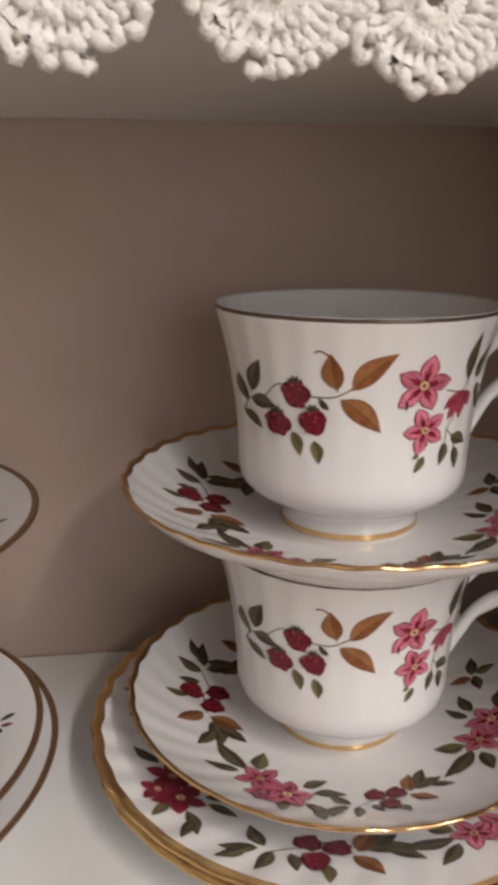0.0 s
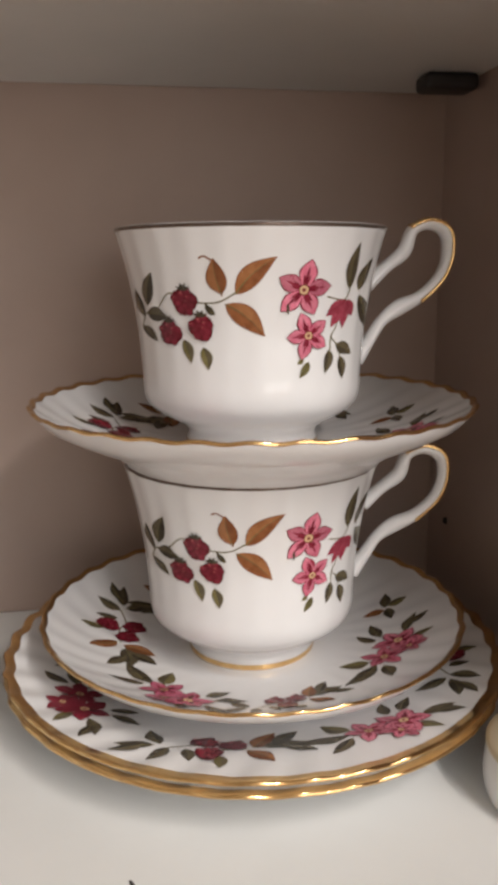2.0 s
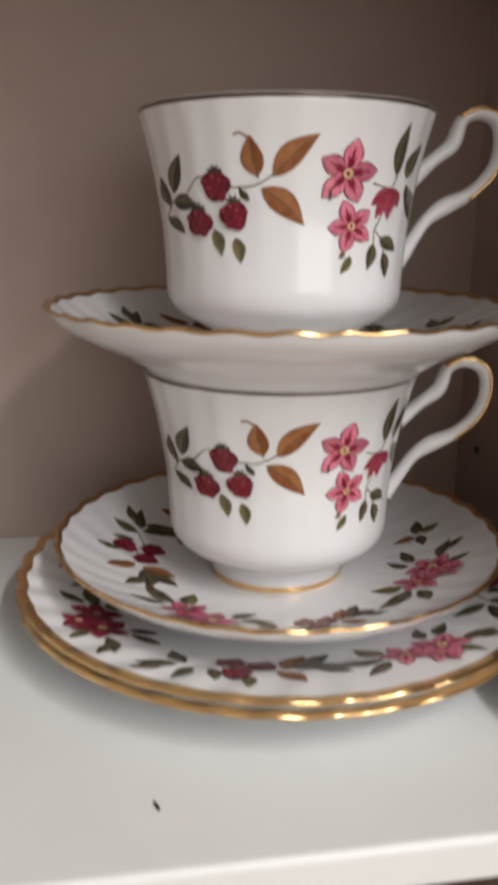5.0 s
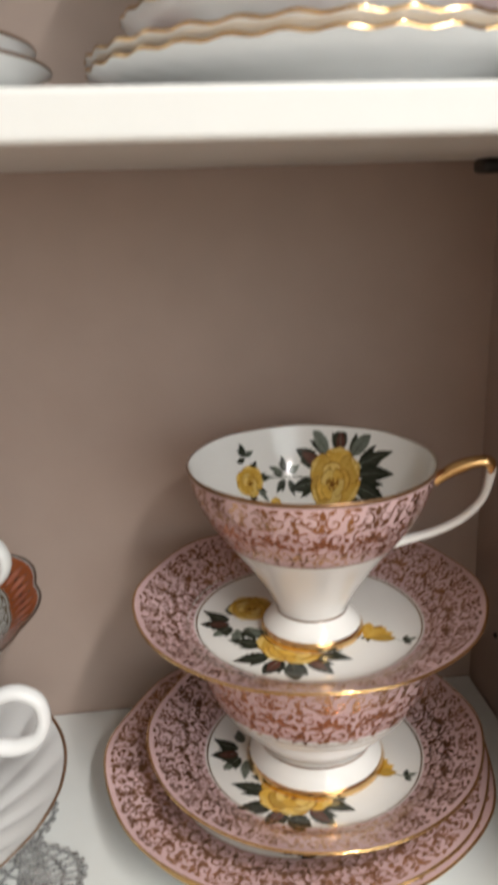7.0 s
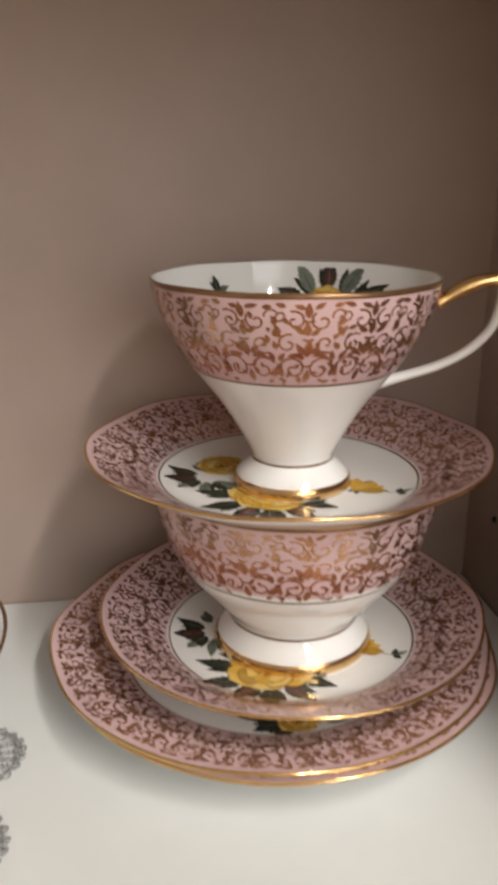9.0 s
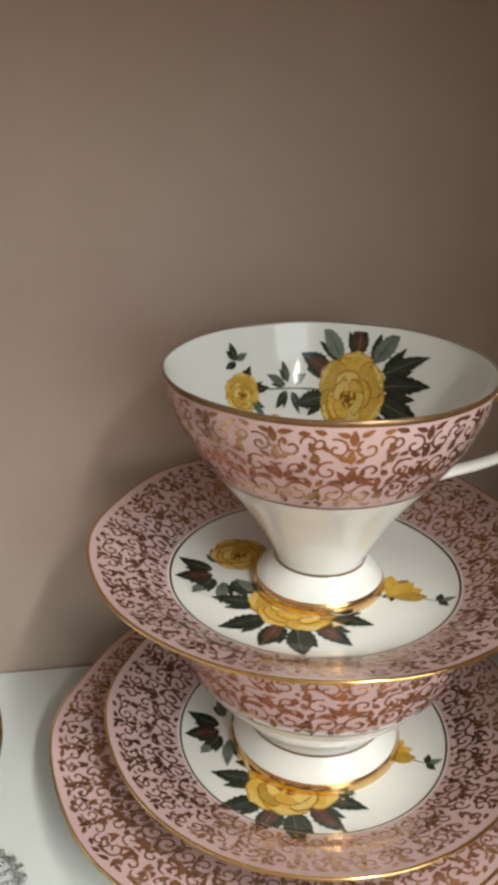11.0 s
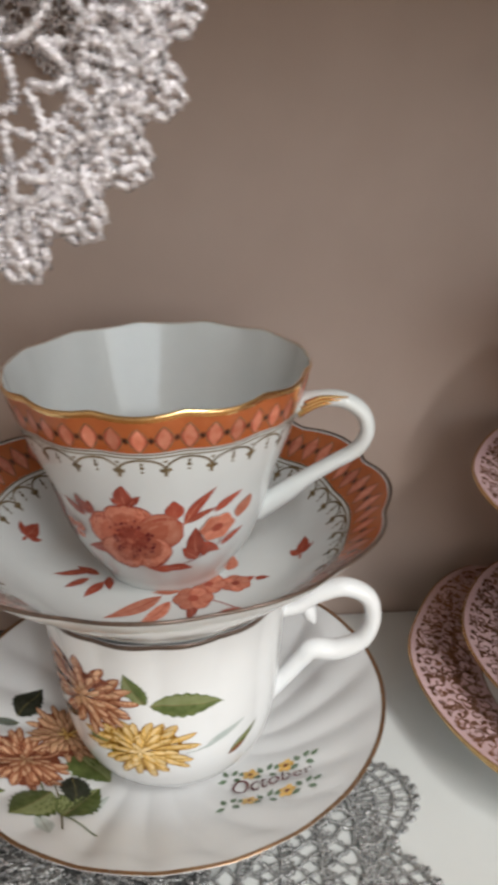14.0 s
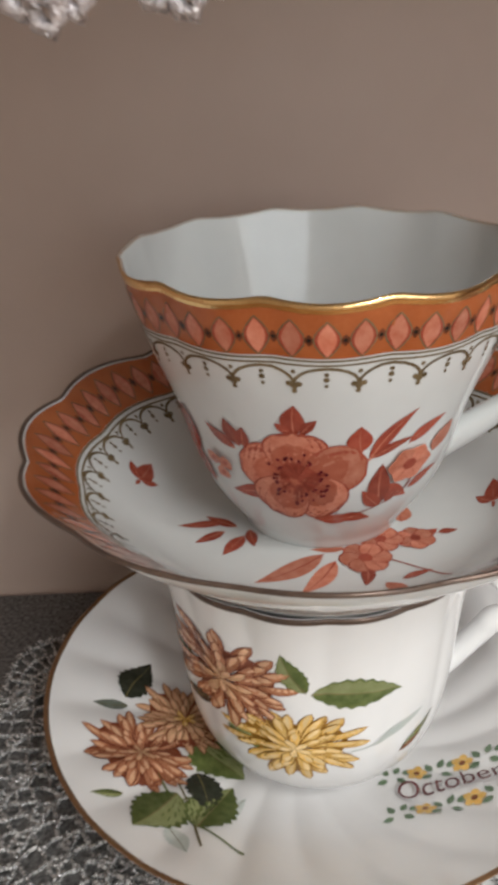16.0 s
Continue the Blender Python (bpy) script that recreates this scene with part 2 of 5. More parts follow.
def on_ring(put):
    """Carries (degrees round, mm out from the centre) by a dish's own put."""
    def ring(a, r, lift):
        return put(r * math.cos(radians(a)), r * math.sin(radians(a)), lift)
    return ring


def on_cup(prof, face=-99.0, deform=still, flat=36.0, side=1):
    """Carries (u, v) onto a cup's wall: u mm across as seen from the side named by face (degrees), v mm above the foot. side -1: inner wall."""
    def put(u, v, lift):
        z = v / 1000
        r = lerp(prof, z, 1)
        th = radians(face) + side * math.asin(max(-0.985, min(0.985, u / flat)))
        s = (lerp(prof, z + 0.001, 1) - lerp(prof, z - 0.001, 1)) / 0.002
        k = 1 / math.hypot(1, s)
        r1, z1 = deform(r, z, th)
        r1 += side * k * lift
        z1 -= side * s * k * lift
        return r1 * math.cos(th), r1 * math.sin(th), z1
    return put


def round_cup(prof, deform=still):
    """Carries (degrees round, mm above the foot) onto a cup's wall."""
    def put(a, v, lift):
        z = v / 1000
        r = lerp(prof, z, 1)
        s = (lerp(prof, z + 0.001, 1) - lerp(prof, z - 0.001, 1)) / 0.002
        k = 1 / math.hypot(1, s)
        th = radians(a)
        r1, z1 = deform(r, z, th)
        r1, z1 = r1 + k * lift, z1 - s * k * lift
        return r1 * math.cos(th), r1 * math.sin(th), z1
    return put


# ---------------------------------------------------------------- the room and the cabinet
LOW, MID, TOP = 0.9954, 1.2750, 1.4975        # upper faces of the three shelves
THICK, BACK, FRONT, RIGHT, LEFT = 0.0115, 0.2986, 0.1115, 0.1567, -0.442

# Room shell out of view, added for bounce and reflections.
for name, bm, mat in (("floor", boxed(-2.0, 2.0, -2.1, 0.6, -0.05, 0.0), OAK),
                      ("ceiling", boxed(-2.0, 2.0, -2.1, 0.6, 2.42, 2.47), CEILING),
                      ("wall_north", boxed(-2.0, 2.0, 0.36, 0.46, 0.0, 2.42), WALL),
                      ("wall_east", boxed(1.9, 2.0, -2.0, 0.36, 0.0, 2.42), WALL),
                      ("wall_west", boxed(-2.0, -1.9, -2.0, 0.36, 0.0, 2.42), WALL)):
    ob = new(name, mesh_of(name, bm, mat))
    tagged(ob, {"floor": "brown oak floor of the room", "ceiling": "plain off-white room ceiling"}.get(name, "warm beige painted room wall"), name.split("_")[0], kind="structure")
bm = bmesh.new()                                # wall with the opening added for the fill lamp
for x0, x1, z0, z1 in ((-1.9, 0.07, 0, 2.42), (1.85, 1.9, 0, 2.42), (0.07, 1.85, 0, 0.77), (0.07, 1.85, 2.33, 2.42)):
    box(bm, x0, x1, -2.1, -2.0, z0, z1)
tagged(new("wall_south", mesh_of("wall_south", bm, WALL)), "warm beige painted wall with an opening added for the fill light", "wall", kind="structure")
# Unseen window, added only to frame the fill lamp.
win = thing("added_window", pose(0.96, -2.05, 1.55), "unseen white framed window added round the fill light", "window", kind="structure")
for x0, x1, z0, z1 in ((-0.89, -0.84, -0.78, 0.78), (0.84, 0.89, -0.78, 0.78), (-0.84, 0.84, -0.78, -0.73), (-0.84, 0.84, 0.73, 0.78)):
    part("added_window_frame", boxed(x0, x1, -0.03, 0.03, z0, z1, 0.004), SHELF, win)
lamp = thing("tube_lamp", pose(0.52, -1.15, 2.42), "long white tube lamp fixed under the ceiling", "lamp")
part("lamp_base", boxed(-0.045, 0.045, -0.68, 0.68, -0.060, 0.0, 0.006), SHELF, lamp)

cabinet = thing("display_cabinet", pose(0, 0, 0), "white painted display cabinet with open shelves", "cabinet")
part("back_panel", boxed(LEFT, RIGHT, BACK, BACK + 0.012, 0.06, 1.90), PANEL, cabinet, "taupe-white painted back panel, darkened for shade")
# Reach in front of the shelves is unseen, added to block light from the right.
part("side_panel", boxed(RIGHT, RIGHT + 0.018, 0.062, BACK + 0.012, 0.0, 1.92, 0.001), PANEL, cabinet)
part("side_panel", boxed(LEFT - 0.018, LEFT, 0.062, BACK + 0.012, 0.0, 1.92, 0.001), PANEL, cabinet)
part("top_board", boxed(LEFT, RIGHT, 0.10, BACK, 1.90, 1.918, 0.001), SHELF, cabinet)
part("bottom_board", boxed(LEFT, RIGHT, 0.11, BACK, 0.06, 0.078, 0.001), SHELF, cabinet)
for z in (0.40, 0.70, LOW, MID, TOP, 1.74):
    part("shelf", boxed(LEFT + 0.0006, RIGHT - 0.0006, FRONT, BACK - 0.0005, z - THICK, z, 0.0016), SHELF, cabinet, "white painted shelf board with a softened front edge")
for z in (MID, TOP):
    bm = boxed(0.1322, 0.1525, 0.257, 0.270, z - THICK - 0.0062, z - THICK - 0.0002, 0.0022)
    part("shelf_support", bm, BLACK, cabinet, "black plastic shelf support peg")
# Peg holes as shallow plugs; the shade inside them is put into the colour.
for y, z in ((0.2691, 1.0365), (0.2765, 1.2095), (0.2790, 1.3105)):
    bm = bmesh.new()
    bmesh.ops.create_cone(bm, cap_ends=True, segments=14, radius1=0.0017, radius2=0.0013, depth=0.0012, matrix=pose(RIGHT - 0.0004, y, z, 0, -90, 0))
    part("pin_hole", bm, HOLE, cabinet, "small peg hole drawn as a dark plug")


# ---------------------------------------------------------------- china: shapes
def dish_parts(parent, top, under, mat, deform=still, seg=144, gold=None, gold_from=0.0, gold_mat=None):
    """body, and a gilt rim that laps over the edge from radius gold_from."""
    def body_deform(r, z, th):
        r1, z1 = deform(r, z, th)
        k = 1.0 if lerp(top, r) - z < 0.0014 else 0.3
        return r + (r1 - r) * k, z + (z1 - z) * k

    part("body", lathe(top + under, seg, body_deform), mat, parent)
    if gold_from:
        rim = [(gold_from, lerp(top, gold_from))] + [p for p in top if p[0] > gold_from]
        edge = [p for p in under[:3]]
        part("gilt_rim", lathe(rim + edge[:2], seg, deform, lift=-0.00012), gold_mat or GOLD, parent, "worn gilt rim")


def saucer_profile(pts, wall=2.6, foot=None):
    """top, under: (r, z) of a dish from the points of its upper side in mm; foot: (radius, depth below the upper side's middle)."""
    top = smooth_prof(pts, 5)
    R, H = pts[-1]
    under = [(R + 0.35, H - 0.35), (R + 0.2, H - 0.9)]
    for r, z in reversed(pts[:-1]):
        if r > foot[0] + 4:
            under.append((r + 0.6, z - wall))
    fr, fz = foot
    under += [(fr + 1.6, fz + 1.4), (fr + 0.9, fz), (fr - 0.9, fz), (fr - 1.6, fz + 1.4), (fr * 0.5, fz + 1.6), (0, fz + 1.6)]
    return top, mm(under)


def flutes(n, start, end, amp, swirl=0.0, edge=0.0, rim_r=None, wave=0.0):
    """Radial flutes that grow from radius start to end (metres), with a scalloped edge."""
    def deform(r, z, th):
        if r < start:
            return r, z
        k = min(1.0, (r - start) / (end - start))
        c = math.cos(n * (th + swirl * (r - start) / (end - start)))
        return r * (1 + edge * k * k * c), z + amp * k * c
    return deform


def berry(p, u, v, r, dark, mid, lite):
    """A ripe berry of round drupelets, each with a small light."""
    p.disc(u, v, r * 0.92, dark, n=16, wobble=0.10)
    for k in range(12):
        a = k * 2.4
        q = r * 0.80 * math.sqrt((k + 0.5) / 12)
        x, y = u + q * math.cos(a), v + q * math.sin(a)
        p.disc(x, y, r * 0.30, dark, n=8)
        p.disc(x, y + r * 0.02, r * 0.23, mid, n=8)
        if k % 3 == 0:
            p.disc(x - r * 0.06, y + r * 0.07, r * 0.07, lite, n=5)


def star_flower(p, u, v, r, rot, petal, vein, heart, n=6):
    """Pointed petals with pale sides, dark mid-lines and a straw heart."""
    for k in range(n):
        a = rot + 360 * k / n
        q = r * (1.06 if k % 2 else 0.96)
        p.leaf(u, v, a, q, r * 0.62, vein, blunt=1.1)
        p.leaf(u, v, a, q * 0.97, r * 0.54, K["petal_pink"] if petal == K["crimson"] else petal, blunt=1.1)
        for d in (-12, 12):
            p.leaf(u, v, a + d, q * 0.52, r * 0.09, vein, blunt=1.2, n=5)
        p.leaf(u, v, a, q * 0.78, r * 0.10, vein, blunt=1.0, n=5)
    p.disc(u, v, r * 0.20, vein, n=12)
    p.disc(u, v, r * 0.16, heart, n=12)
    p.disc(u, v, r * 0.07, vein, n=8)


INK = {}


def ink(name, a, b, island=0.22, scale=420, rough=0.16):
    INK[name] = material("print_" + name, a, rough, second=b, scale=scale, contrast=0.6, island=island, coat=0.05, spec=0.3)
    return INK[name]


ink("olive_lite", (0.085, 0.068, 0.040), (0.14, 0.115, 0.07))
ink("rust_lite", (0.24, 0.092, 0.034), (0.36, 0.16, 0.07))
ink("petal_pink", (0.52, 0.10, 0.17), (0.66, 0.24, 0.31))
ink("rose_lite", (0.64, 0.43, 0.10), (0.76, 0.57, 0.22), island=0.1)
ink("rose_heart", (0.14, 0.06, 0.012), (0.22, 0.10, 0.02))
ink("green_lite", (0.20, 0.23, 0.085), (0.30, 0.33, 0.16))
ink("mum_deep", (0.16, 0.042, 0.02), (0.24, 0.075, 0.04))
ink("mum_peach", (0.62, 0.33, 0.19), (0.74, 0.47, 0.30), island=0.12)
ink("olive", (0.046, 0.036, 0.024), (0.085, 0.070, 0.045))
ink("rust", (0.15, 0.047, 0.018), (0.30, 0.115, 0.045))
ink("moss", (0.115, 0.10, 0.038), (0.20, 0.17, 0.075))
ink("crimson", (0.30, 0.028, 0.055), (0.47, 0.10, 0.14))
ink("deep_red", (0.10, 0.007, 0.013), (0.15, 0.012, 0.02))
ink("berry_lite", (0.32, 0.07, 0.075), (0.5, 0.16, 0.15))
ink("wine", (0.17, 0.012, 0.026), (0.24, 0.025, 0.045))
ink("straw", (0.62, 0.40, 0.22), (0.70, 0.50, 0.30))
ink("rose_pink", (0.48, 0.07, 0.15), (0.62, 0.20, 0.29))
ink("band_pink", (0.60, 0.405, 0.41), (0.65, 0.46, 0.465), island=0.0, scale=60)
ink("yellow", (0.50, 0.28, 0.035), (0.66, 0.43, 0.10))
ink("amber", (0.25, 0.11, 0.014), (0.38, 0.19, 0.03))
ink("dark_leaf", (0.014, 0.017, 0.011), (0.042, 0.046, 0.032))
ink("maroon_leaf", (0.075, 0.026, 0.02), (0.12, 0.05, 0.035))
ink("leaf_shade", (0.020, 0.024, 0.016), (0.05, 0.055, 0.04))
ink("grey_leaf", (0.11, 0.125, 0.10), (0.19, 0.21, 0.18))
ink("band_orange", (0.34, 0.088, 0.028), (0.43, 0.13, 0.045), island=0.0, scale=160)
ink("coral_mid", (0.37, 0.085, 0.045), (0.48, 0.15, 0.09))
ink("coral", (0.46, 0.125, 0.07), (0.62, 0.26, 0.175))
ink("brick", (0.26, 0.042, 0.025), (0.38, 0.085, 0.05))
ink("line_brown", (0.13, 0.095, 0.05), (0.19, 0.14, 0.08))
ink("near_black", (0.015, 0.013, 0.01), (0.03, 0.025, 0.02))
ink("mum_rust", (0.36, 0.13, 0.06), (0.50, 0.23, 0.13), island=0.2)
ink("mum_edge", (0.12, 0.034, 0.016), (0.18, 0.06, 0.03))
ink("mum_gold", (0.22, 0.10, 0.015), (0.34, 0.17, 0.03))
ink("mum_cream", (0.70, 0.48, 0.20), (0.82, 0.64, 0.36), island=0.15)
ink("mum_yellow", (0.66, 0.36, 0.06), (0.78, 0.55, 0.22), island=0.14)
ink("mum_tan", (0.48, 0.24, 0.12), (0.60, 0.38, 0.22), island=0.18)
ink("leaf_green", (0.055, 0.085, 0.02), (0.15, 0.18, 0.06))
ink("leaf_pale", (0.42, 0.48, 0.46), (0.55, 0.58, 0.56))
ink("lettering", (0.11, 0.03, 0.035), (0.15, 0.05, 0.05))
ink("purple", (0.05, 0.03, 0.09), (0.10, 0.06, 0.15))
ink("bud_green", (0.09, 0.16, 0.09), (0.22, 0.29, 0.2))
K = {n: i for i, n in enumerate(INK)}
LIGHT_SIDE = {K["olive"]: K["olive_lite"], K["rust"]: K["rust_lite"], K["leaf_green"]: K["green_lite"], K["moss"]: K["olive_lite"]}
INKS = list(INK.values())


# ---------------------------------------------------------------- berry tea set: cups, saucers, plates
CUP_A = [(0.1, 2.5), (18.6, 2.5), (19.4, 0.3), (20.6, 0.0), (21.2, 0.8), (21.0, 2.5), (20.4, 4.2), (21.2, 6.0), (24.0, 8.2), (29.6, 11.2), (33.3, 14.6), (34.4, 18.6),
         (34.5, 23.5), (34.9, 30.0), (35.4, 37.0), (36.6, 45.0), (38.0, 53.0), (39.8, 60.5), (41.5, 66.4)]
CUP_A_IN = [(41.4, 67.0), (41.0, 66.8), (39.0, 60.5), (37.2, 53.0), (34.6, 37.0), (33.2, 23.5), (31.6, 18.5), (27.0, 13.0), (18.0, 9.0), (0, 8.0)]


def cup_a_flute(r, z, th):
    k = min(1.0, max(0.0, (z - 0.012) / 0.03))
    return r * (1 + 0.0035 * k * math.cos(26 * th)) if r > 0.015 else r, z


def berry_cup(m, label, which):
    cup = thing("teacup", m, label, "teacup", "berry tea set")
    out = smooth_prof(CUP_A, 3)
    body = part("body", lathe(out + smooth_prof(CUP_A_IN, 3), 156, cup_a_flute), CHINA, cup)
    part("rim_line", lathe(mm([(41.35, 66.1), (41.55, 66.6), (41.4, 67.05), (41.0, 66.8)]), 156, cup_a_flute, lift=0.0001), PLATINUM, cup, "thin dark gilt rim line")
    part("foot_ring_gilding", lathe(mm([(20.9, 0.5), (21.25, 0.9), (21.05, 2.4)]), 96, lift=0.00012), GOLD, cup, "gilt band on the foot")
    pts = [(37.2, 0, 52.5), (43.5, 0, 58.5), (49.0, 0, 63.0), (51.5, 0, 69.5), (57.0, 0, 71.5), (62.5, 0, 69.0), (63.5, 0, 62.0), (61.0, 0, 55.0), (55.0, 0, 49.0), (48.0, 0, 45.5), (42.5, 0, 41.5), (38.5, 0, 35.5), (34.2, 0, 28.5)]
    sz = [(2.3, 3.2), (2.0, 2.8), (2.4, 2.8), (1.9, 2.7), (1.8, 2.7), (2.1, 2.8), (1.9, 2.7), (1.8, 2.6), (1.9, 2.6), (2.6, 2.8), (1.9, 2.7), (2.0, 3.0), (2.4, 3.4)]
    s = 0.001
    turn = pose(0, 0, -0.0030, 0, 0, -2 if which else -9)
    handle = part("handle", sweep([[c * s for c in p] for p in pts], [(a * s, b * s) for a, b in sz]), CHINA, cup, "ear-shaped white handle", turn)
    g = pts[3:9]
    part("handle_gilding", sweep([((57 + (p[0] - 57) * 1.17) * s, -0.0009, (61 + (p[2] - 61) * 1.13) * s) for p in g], [(0.0009, 0.0021)] * len(g)), GOLD, handle, "gilt line along the handle")
    berry_cup_print(cup, out, which)
    return cup


SAUCER_A = [(0, 4.4), (10, 4.4), (21, 4.5), (25, 4.7), (33, 5.3), (41, 6.5), (50, 9.0), (58, 12.3), (65, 16.2), (69.8, 19.4)]
PLATE_A = [(0, 7.8), (20, 7.8), (44, 8.0), (52, 8.5), (58, 10.0), (66, 12.4), (74, 14.1), (82.2, 15.6)]
saucer_a_flute = flutes(34, 0.030, 0.068, 0.00035, swirl=0.25, edge=0.0040)
plate_a_flute = flutes(36, 0.050, 0.080, 0.00045, swirl=0.15, edge=0.0055)


def berry_saucer(m, label, which):
    ob = thing("saucer", m, label, "saucer", "berry tea set")
    top, under = saucer_profile(SAUCER_A, 2.4, (40.5, 0.0))
    dish_parts(ob, top, under, CHINA, saucer_a_flute, 204, gold_from=0.0683)
    berry_saucer_print(ob, on_dish(top, saucer_a_flute), which)
    return ob


def berry_plate(m, label):
    ob = thing("tea_plate", m, label, "plate", "berry tea set")
    top, under = saucer_profile(PLATE_A, 2.6, (50.0, 0.0))
    dish_parts(ob, top, under, CHINA, plate_a_flute, 216, gold_from=0.0792)
    berry_plate_print(ob, on_dish(top, plate_a_flute))
    return ob


BERRY_LEAVES = [(-29.5, 44.8, 73, 10.2, 3.7, "olive"), (-31.1, 41.5, 102, 8.2, 2.7, "olive"), (-29.9, 42.7, -8, 6.3, 4.3, "olive"), (-32.5, 38.7, -39, 6.4, 3.1, "olive"),
                (-9.9, 42.8, 128, 4.2, 1.8, "olive"), (-7.7, 48.5, 100, 9.8, 5.4, "rust"), (-4.2, 48.5, 43, 14.5, 5.6, "rust"), (-6.9, 45.9, -40, 13.9, 6.0, "rust"),
                (-19.4, 35.9, -74, 7.1, 3.2, "moss"), (-13.7, 33.9, -79, 6.6, 3.3, "moss")]
STAR_LEAVES = [(26.8, 49.2, 87, 13.3, 3.5, "olive"), (29.7, 48.9, 72, 9.8, 3.3, "olive"), (30.0, 47.6, -64, 12.0, 4.0, "olive"), (22.7, 32.6, -99, 7.0, 2.9, "olive"),
               (24.5, 34.0, -33, 6.5, 3.6, "olive"), (26.1, 30.4, -79, 7.1, 2.8, "olive"), (16.5, 29.5, -120, 5.3, 2.4, "moss"), (14.9, 30.3, -144, 2.3, 1.4, "moss")]


def berry_cup_print(cup, out, which):
    put = on_cup(out, -99.3 if which else -95.0, cup_a_flute)
    p = Print(put)
    p.stem([(-32.6, 38.4), (-30.5, 42.6), (-26.8, 44.0), (-23.0, 48.2), (-20.8, 48.7)], 0.35, K["moss"])
    p.stem([(-27.0, 44.0), (-23.5, 42.0), (-23.1, 39.5)], 0.35, K["moss"])
    p.stem([(-18.0, 46.4), (-14.3, 46.1), (-8.7, 46.4), (-4.0, 49.0)], 0.4, K["moss"])
    p.stem([(-7.7, 48.0), (-9.0, 56.0), (-11.5, 58.5), (-13.0, 58.0)], 0.45, K["rust"])
    for u, v, a, l, w, n in BERRY_LEAVES:
        p.leaf(u, v, a, l, w, K[n], bend=0.12, vein=K["moss"] if n == "rust" else K["moss"] if n == "olive" else K["olive"])
    for u, v, r in ((-18.0, 46.4, 3.9), (-23.1, 37.6, 3.7), (-13.8, 39.3, 3.8)):
        berry(p, u, v, r, K["deep_red"], K["wine"], K["berry_lite"])
        for k in range(4):
            p.leaf(u, v + r * 0.8, 30 + 40 * k, 2.2, 0.9, K["olive"])
    p.build("berry_print", INKS, cup, "printed red berries with brown and olive leaves")
    p = Print(put)
    p.stem([(25.0, 44.0), (24.0, 39.0), (22.8, 36.0), (22.9, 32.5)], 0.35, K["moss"])
    p.stem([(22.8, 36.0), (25.5, 33.0), (26.1, 30.4)], 0.35, K["moss"])
    p.stem([(27.0, 49.5), (25.5, 46.5), (20.5, 47.5)], 0.4, K["moss"])
    for u, v, a, l, w, n in STAR_LEAVES:
        p.leaf(u, v, a, l, w, K[n], bend=0.1, vein=K["moss"] if n == "olive" else K["olive"])
    for a, l in ((-115, 8.5), (-90, 8.0), (-140, 7.0), (-60, 5.5)):
        p.leaf(26.0, 46.5, a, l, 3.4, K["crimson"], vein=K["wine"])
    star_flower(p, 13.7, 49.5, 7.9, 8, K["crimson"], K["wine"], K["straw"], 5)
    star_flower(p, 15.9, 36.9, 6.6, 40, K["crimson"], K["wine"], K["straw"], 5)
    p.leaf(9.5, 46.0, -85, 3.2, 0.8, K["olive"])
    p.build("star_flower_print", INKS, cup, "printed crimson star flowers with olive leaves")


def at_angle(put, u0, v0, rot, s=1.0):
    c, d = math.cos(radians(rot)) * s, math.sin(radians(rot)) * s
    return lambda u, v, lift: put(u0 + u * c - v * d, v0 + u * d + v * c, lift)


def berry_spray(ob, put, s=1.0):
    p = Print(put)
    p.stem([(-10, -2), (-4, 1), (0, 0), (7, 2)], 0.4, K["moss"])
    for u, v, a, l, w, n in ((-12, -1, 120, 9, 4, "olive"), (-13, -2, 190, 9, 3.6, "olive"), (-10, -2, 250, 8, 3.6, "olive"), (-6, -2, 290, 6, 3, "olive"),
                             (8, 3, 70, 10, 5, "rust"), (10, 4, 20, 11, 5, "olive"), (7, 1, -40, 9, 4.5, "rust"), (2, -4, -80, 6, 3, "moss"), (12, 6, 60, 9, 4, "olive"), (14, 5, -20, 9, 3.6, "olive"), (-15, -3, 215, 8, 3.2, "olive")):
        p.leaf(u, v, a, l, w, K[n], bend=0.1, vein=K["moss"])
    for u, v in ((-3, 3.5), (3.5, 3.0), (-0.5, -3.4)):
        berry(p, u, v, 3.4, K["deep_red"], K["wine"], K["berry_lite"])
    p.build("berry_spray", INKS, ob, "printed spray of red berries")


def pink_spray(ob, put, petal="rose_pink", heart="straw"):
    p = Print(put)
    p.stem([(-8, 1), (0, 0), (9, -2)], 0.4, K["moss"])
    for u, v, a, l, w, n in ((-8, 2, 155, 14, 4.5, "olive"), (-6, 4, 110, 8, 4.5, "moss"), (-9, 0, 200, 9, 3.5, "olive"), (6, 4, 60, 7, 3.2, "olive"), (9, 3, 30, 8, 3.4, "olive"),
                             (10, -3, -15, 9, 3.4, "olive"), (5, -5, -60, 7, 3.0, "moss"), (13, -4, -45, 7, 3, "olive")):
        p.leaf(u, v, a, l, w, K[n], bend=0.1, vein=K["moss"])
    for u, v, r, rot in ((-3.5, 0.5, 6.2, 10), (5.0, -2.0, 6.8, 40), (0.5, -5.5, 4.6, 70)):
        star_flower(p, u, v, r, rot, K[petal], K["wine"], K[heart], 5)
    p.build("pink_flower_spray", INKS, ob, "printed spray of pink flowers")


